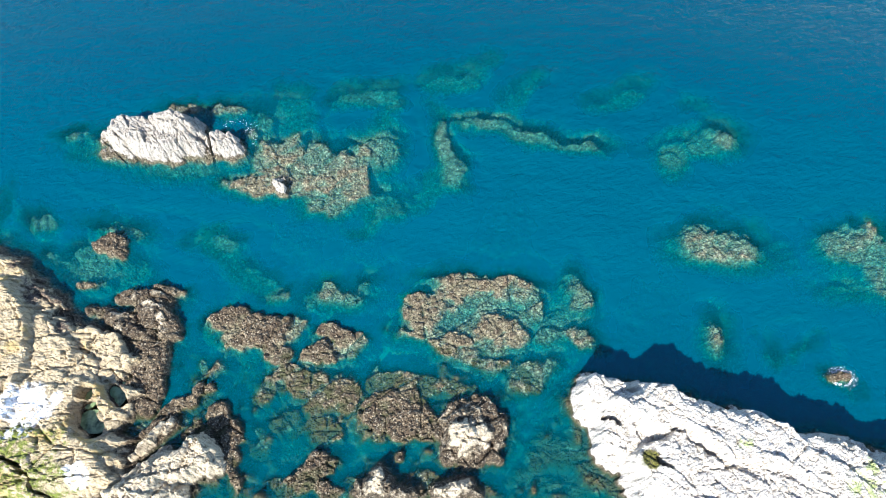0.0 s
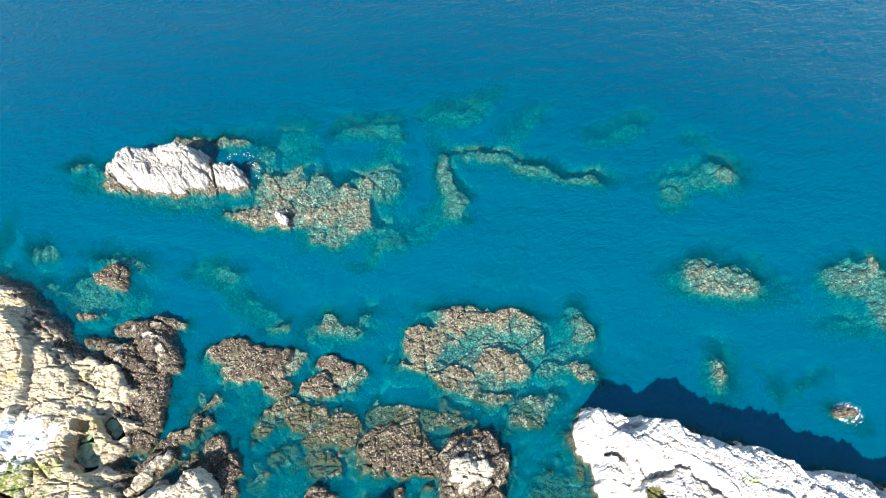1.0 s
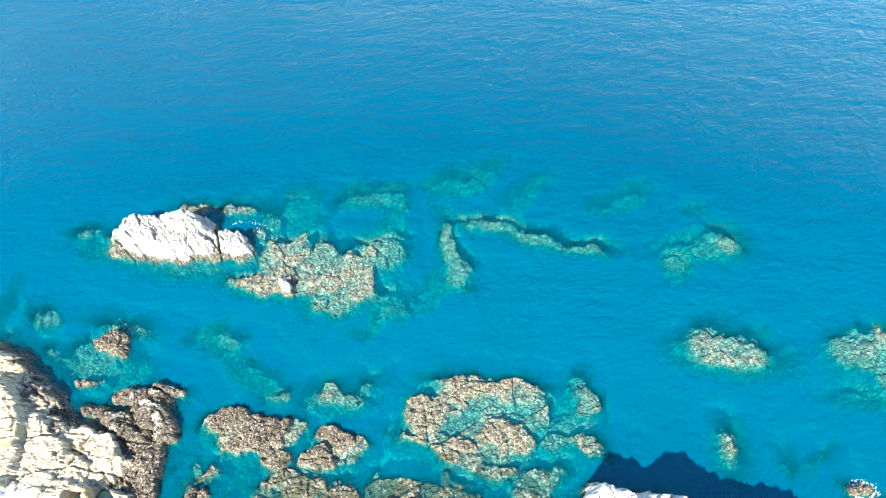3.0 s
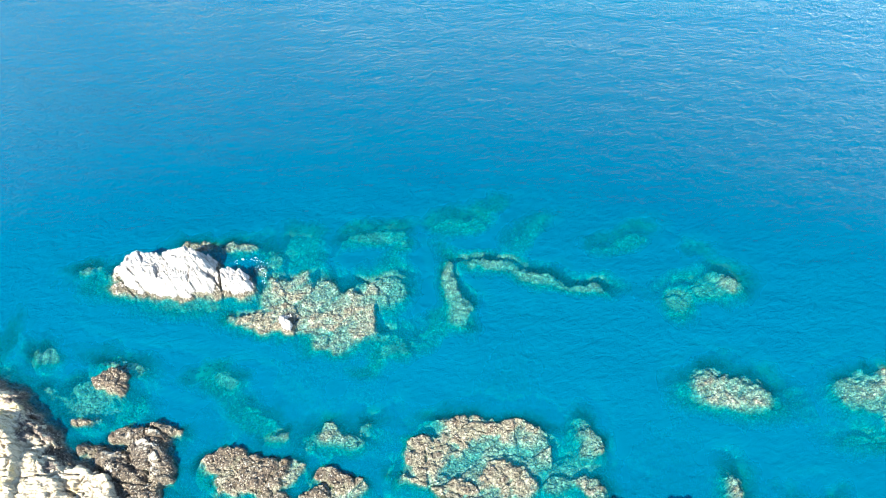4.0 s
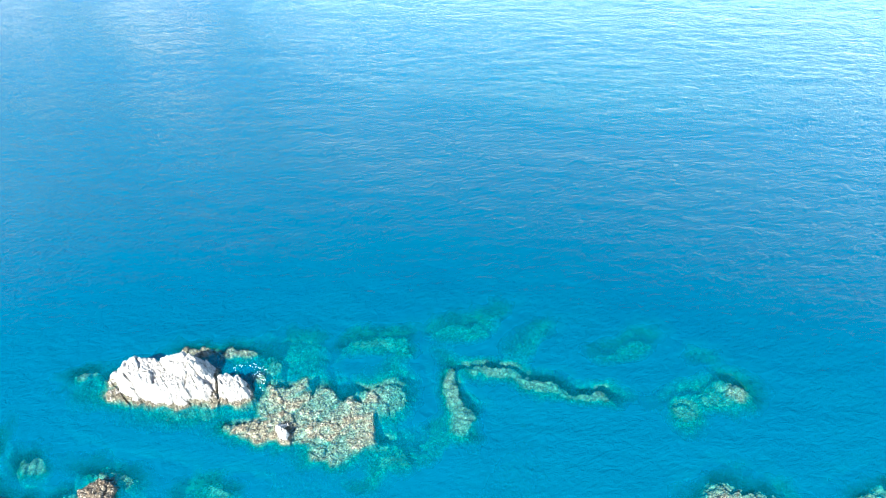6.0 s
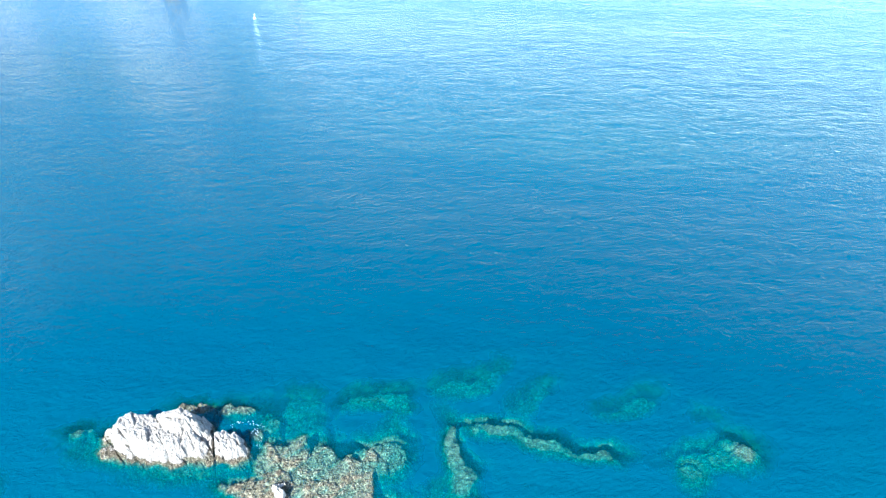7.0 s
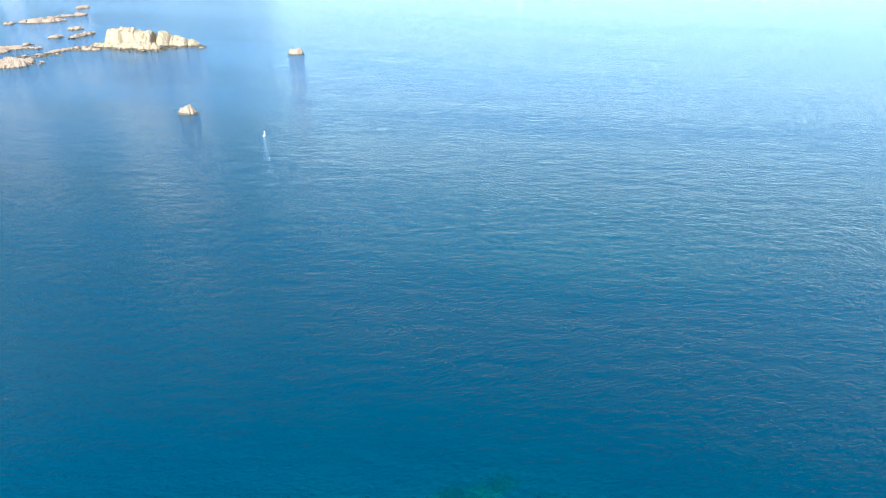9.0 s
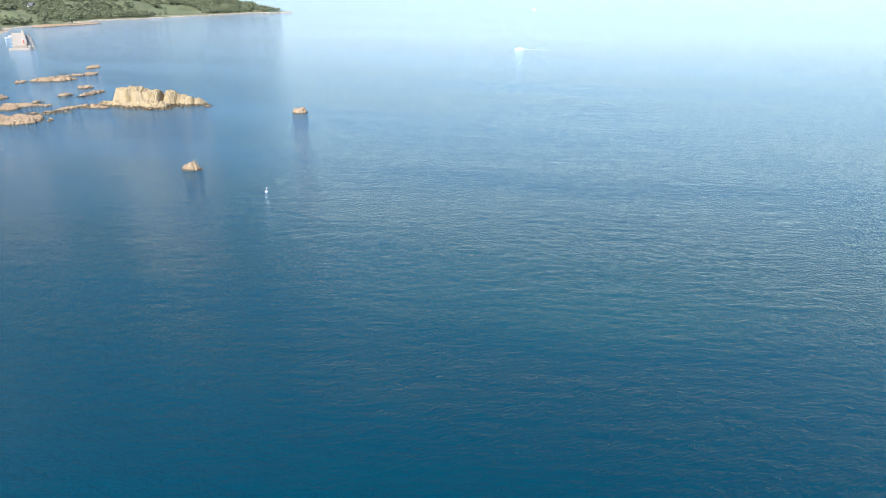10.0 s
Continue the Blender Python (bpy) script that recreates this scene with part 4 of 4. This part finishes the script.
def woodland():
    """The woods as one mesh: every crown a loose heap of small tilted clumps."""
    rng = np.random.default_rng(4)
    x, y = rng.uniform(-860, -345, 20000), rng.uniform(720, 1620, 20000)
    z, inland, tip = land_height(x, y)
    wood = fractal(x / 60, y / 60, 91, 3)
    ok = (inland > 10 + 9 * (wood < 0.1)) & (inland < 340) & ((wood > -0.4) | (inland > 240))
    x, y, z = x[ok][:8000], y[ok][:8000], z[ok][:8000]
    octa = np.array([(1, 0, 0), (-1, 0, 0), (0, 1, 0), (0, -1, 0), (0, 0, 1), (0, 0, -1)], float)
    tri = np.array([(0, 2, 4), (2, 1, 4), (1, 3, 4), (3, 0, 4), (2, 0, 5), (1, 2, 5), (3, 1, 5), (0, 3, 5)])
    verts, faces, count = [], [], 0
    for cx, cy, cz in zip(x, y, z):
        high, wide = rng.uniform(5.5, 11.0), rng.uniform(2.4, 4.6)
        for _ in range(11):
            a, r, up = rng.uniform(0, 6.28), wide * math.sqrt(rng.uniform(0, 1)), rng.uniform(0.25, 1.0)
            r *= 1.15 - 0.75 * up
            size = rng.uniform(0.9, 1.8)
            shape = octa * size * rng.uniform(0.6, 1.3, (6, 3)) * (1, 1, 0.7)
            verts.append(shape + (cx + r * math.cos(a), cy + r * math.sin(a), cz - 0.3 + high * up))
            faces.append(tri + count)
            count += 6
    me = bpy.data.meshes.new("woodland")
    me.from_pydata(np.concatenate(verts).tolist(), [], np.concatenate(faces).tolist())
    me.materials.append(leaf_material())
    return tagged(new("woodland", me), "dense dark green pine woods covering a headland", "woods", kind="stuff")


woodland()


def house(x, y, turn, wide, deep, tall, roof_material):
    z = float(land_height(np.array([x]), np.array([y]))[0][0])
    h = tagged(new("house"), "small white house among trees on a headland", "house", "houses on the headland")
    part("wall", box(-wide / 2, wide / 2, -deep / 2, deep / 2, -1, tall, 0.05), MAT_WALL, h)
    bm = bmesh.new()
    w, d = wide / 2 + 0.5, deep / 2 + 0.5
    lower = [bm.verts.new(p) for p in ((-w, -d, tall), (w, -d, tall), (w, d, tall), (-w, d, tall))]
    ridge = [bm.verts.new(p) for p in ((-w, 0, tall + d * 0.6), (w, 0, tall + d * 0.6))]
    for f in ((lower[0], lower[1], ridge[1], ridge[0]), (lower[2], lower[3], ridge[0], ridge[1]), (lower[1], lower[2], ridge[1]), (lower[3], lower[0], ridge[0]), lower[::-1]):
        bm.faces.new(f)
    part("roof", bm, roof_material, h)
    for k in (-0.28, 0.28):
        part("window", box(k * wide - 0.6, k * wide + 0.6, -deep / 2 - 0.06, -deep / 2 + 0.05, tall * 0.4, tall * 0.75), MAT_TRIM, h)
    h.matrix_world = pose(x, y, z, 0, 0, turn)


for hx, hy, ht in ((-572, 1330, 10), (-585, 1345, -15), (-660, 1120, 5), (-672, 1290, 20), (-628, 1010, 0)):
    house(hx, hy, ht, 11, 8, 5.5, MAT_ROOF)

# ---- breakwater with its beacon and concrete armour units ----
pier = tagged(new("breakwater"), "pale concrete breakwater with a sloping end", "breakwater")
part("deck", box(-7, 4, -8, 150, -3, 3.2, 0.25), MAT_PIER, pier)
part("parapet", box(2.2, 4.4, -4, 150, 3.2, 5.4, 0.2), MAT_PIER, pier)
part("toe", box(-11, 6, -22, -8, -3, 0.9, 0.2, 0.92), MAT_PIER, pier, "low concrete apron at the waterline")
pier.matrix_world = pose(-390, 604, 0, 0, 0, 33)
beacon = tagged(new("beacon"), "small red beacon post on a breakwater", "beacon")
bm = bmesh.new()
bmesh.ops.create_cone(bm, cap_ends=True, segments=16, radius1=0.5, radius2=0.35, depth=3.0, matrix=Matrix.Translation((0, 0, 1.5)))
part("post", bm, MAT_RED, beacon)
bm = bmesh.new()
bmesh.ops.create_cone(bm, cap_ends=True, segments=16, radius1=0.4, radius2=0.15, depth=0.8, matrix=Matrix.Translation((0, 0, 3.4)))
part("lantern", bm, MAT_HULL, beacon)
beacon.matrix_world = pose(-393, 612, 3.2)


def armour_unit():
    """A four-legged concrete block, about 3 m."""
    bm = bmesh.new()
    for way in ((0, 0, 1), (0.943, 0, -0.333), (-0.471, 0.816, -0.333), (-0.471, -0.816, -0.333)):
        m = Vector(way).to_track_quat("Z", "Y").to_matrix().to_4x4() @ Matrix.Translation((0, 0, 0.85))
        bmesh.ops.create_cone(bm, cap_ends=True, segments=8, radius1=0.62, radius2=0.42, depth=1.9, matrix=m)
    return part("armour_unit", bm, MAT_TETRA)


unit = tagged(armour_unit(), "grey four-legged concrete armour block", "armour block", "blocks beside the breakwater")
rng = random.Random(8)
base = pose(-390, 604, 0, 0, 0, 33)
spots = [(6.0 + 2.2 * row + rng.uniform(-0.5, 0.5), -16 + 4.0 * k + rng.uniform(-0.7, 0.7), 1.9 - 1.0 * row) for k in range(36) for row in range(2)]
for k, (ux, uy, uz) in enumerate(spots):
    m = base @ pose(ux, uy, uz, rng.uniform(0, 360), rng.uniform(0, 360), rng.uniform(0, 360))
    if k == 0:
        unit.matrix_basis = m
    else:
        copy_thing(unit, m)


# ---- boats ----
def boat(x, y, turn, long, label):
    b = tagged(new("motorboat"), label, "boat")
    bm = bmesh.new()
    rings = []
    for k in range(9):
        t = k / 8
        half = long * 0.15 * (1 - max(0.0, t - 0.45) ** 2 / 0.32) ** 0.5 if t < 1 else 0.02
        deck = long * (0.085 + 0.05 * t * t)
        u = (t - 0.5) * long
        rings.append([bm.verts.new(p) for p in ((u, -half, deck), (u * 0.94, -half * 0.7, -0.35), (u * 0.92, half * 0.7, -0.35), (u, half, deck))])
    for a, c in zip(rings, rings[1:]):
        for i in range(4):
            bm.faces.new((a[i], a[(i + 1) % 4], c[(i + 1) % 4], c[i]))
    bm.faces.new(rings[0])
    bmesh.ops.recalc_face_normals(bm, faces=bm.faces)
    hull = part("hull", bm, MAT_HULL, b)
    part("cabin", box(-long * 0.16, long * 0.14, -long * 0.1, long * 0.1, long * 0.08, long * 0.24, 0.12, 0.85), MAT_HULL, b)
    part("windscreen", box(long * 0.1, long * 0.142, -long * 0.085, long * 0.085, long * 0.16, long * 0.21), MAT_TRIM, b)
    b.matrix_world = pose(x, y, 0, 0, 0, turn)
    return b


def wake(x, y, turn, long, wide):
    """Broken foam trailing behind a boat, lying on the water."""
    r, bm = random.Random(int(long)), bmesh.new()
    for k in range(int(long)):
        t = k / long
        if r.random() < 0.25 + 0.6 * t:
            continue
        for side in (-1, 1):
            cx, cy, s = -t * long, side * wide * (0.15 + t) + r.uniform(-0.4, 0.4), r.uniform(0.3, 0.9) * (1 - 0.6 * t)
            ring = [bm.verts.new((cx + 1.6 * s * math.cos(a), cy + s * math.sin(a), 0.05 + 0.04 * r.random())) for a in (0.2, 1.1, 2.3, 3.2, 4.2, 5.4)]
            bm.faces.new(ring)
    w = tagged(part("wake", bm, MAT_FOAM), "thin broken white wake behind a boat", "wake", kind="stuff")
    w.matrix_world = pose(x, y, 0, 0, 0, turn)


boat(54, 653, 178, 8.5, "small white motorboat crossing calm blue water")
wake(59, 653, 178, 60, 4)
boat(158, 1580, 170, 9, "distant white motorboat throwing up spray")
wake(164, 1580, 172, 90, 5)
boat(-462, 700, 60, 11, "white fishing boat moored behind a breakwater")


# ---- surf: broken lace of foam where the swell meets rock ----
def foam(x, y, rx, ry, count, seed, start=0.0, sweep=360.0, label="thin lace of white foam round a rock"):
    r, bm = random.Random(seed), bmesh.new()
    for _ in range(count):
        a, k = radians(start + sweep * r.random()), 1 + abs(r.gauss(0, 0.4))
        cx, cy, s = rx * k * math.cos(a), ry * k * math.sin(a), r.uniform(0.006, 0.02)
        turn, long = r.uniform(0, 3.14), r.uniform(2.0, 7.0)
        ring = []
        for q in range(6):
            b_ = q / 6 * math.tau
            u, v = long * s * math.cos(b_) * r.uniform(0.7, 1.2), s * math.sin(b_) * r.uniform(0.7, 1.2)
            ring.append(bm.verts.new((cx + u * math.cos(turn) - v * math.sin(turn), cy + u * math.sin(turn) + v * math.cos(turn), 0.02 + 0.05 * r.random())))
        bm.faces.new(ring)
    f = tagged(part("foam", bm, MAT_FOAM), label, "foam", kind="stuff")
    f.location = (x, y, 0)


foam(36.8, 18.2, 0.8, 0.6, 260, 1)
foam(-23.2, 47.0, 1.2, 1.0, 34, 2, 0, 160)
foam(-22.0, 45.6, 0.8, 1.0, 40, 3, -30, 140)


# ---- mooring buoy out in the channel ----
def mooring_buoy(x, y, lean):
    b = tagged(new("mooring_buoy"), "white float buoy with a short leaning mast at sea", "buoy")
    bm = bmesh.new()
    profile = ((0.0, -0.45), (0.45, -0.38), (0.62, -0.05), (0.58, 0.28), (0.3, 0.55), (0.12, 0.66), (0.0, 0.68))
    rings = [[bm.verts.new((r * math.cos(k / 16 * math.tau), r * math.sin(k / 16 * math.tau), z)) for k in range(16)] for r, z in profile[1:-1]]
    for a, c in zip(rings, rings[1:]):
        for k in range(16):
            bm.faces.new((a[k], a[(k + 1) % 16], c[(k + 1) % 16], c[k]))
    bm.faces.new(rings[0][::-1])
    bm.faces.new(rings[-1])
    part("float", bm, MAT_HULL, b)
    bm = bmesh.new()
    bmesh.ops.create_cone(bm, cap_ends=True, segments=10, radius1=0.09, radius2=0.06, depth=1.7, matrix=Matrix.Translation((0, 0, 1.45)))
    part("mast", bm, MAT_HULL, b)
    part("flag", box(-0.42, 0.0, -0.03, 0.03, 1.85, 2.25, 0.01), MAT_HULL, b, "small white flag")
    b.matrix_world = pose(x, y, 0, 0, lean, 20) @ Matrix.Scale(0.6, 4)


mooring_buoy(-58.3, 191.6, 14)
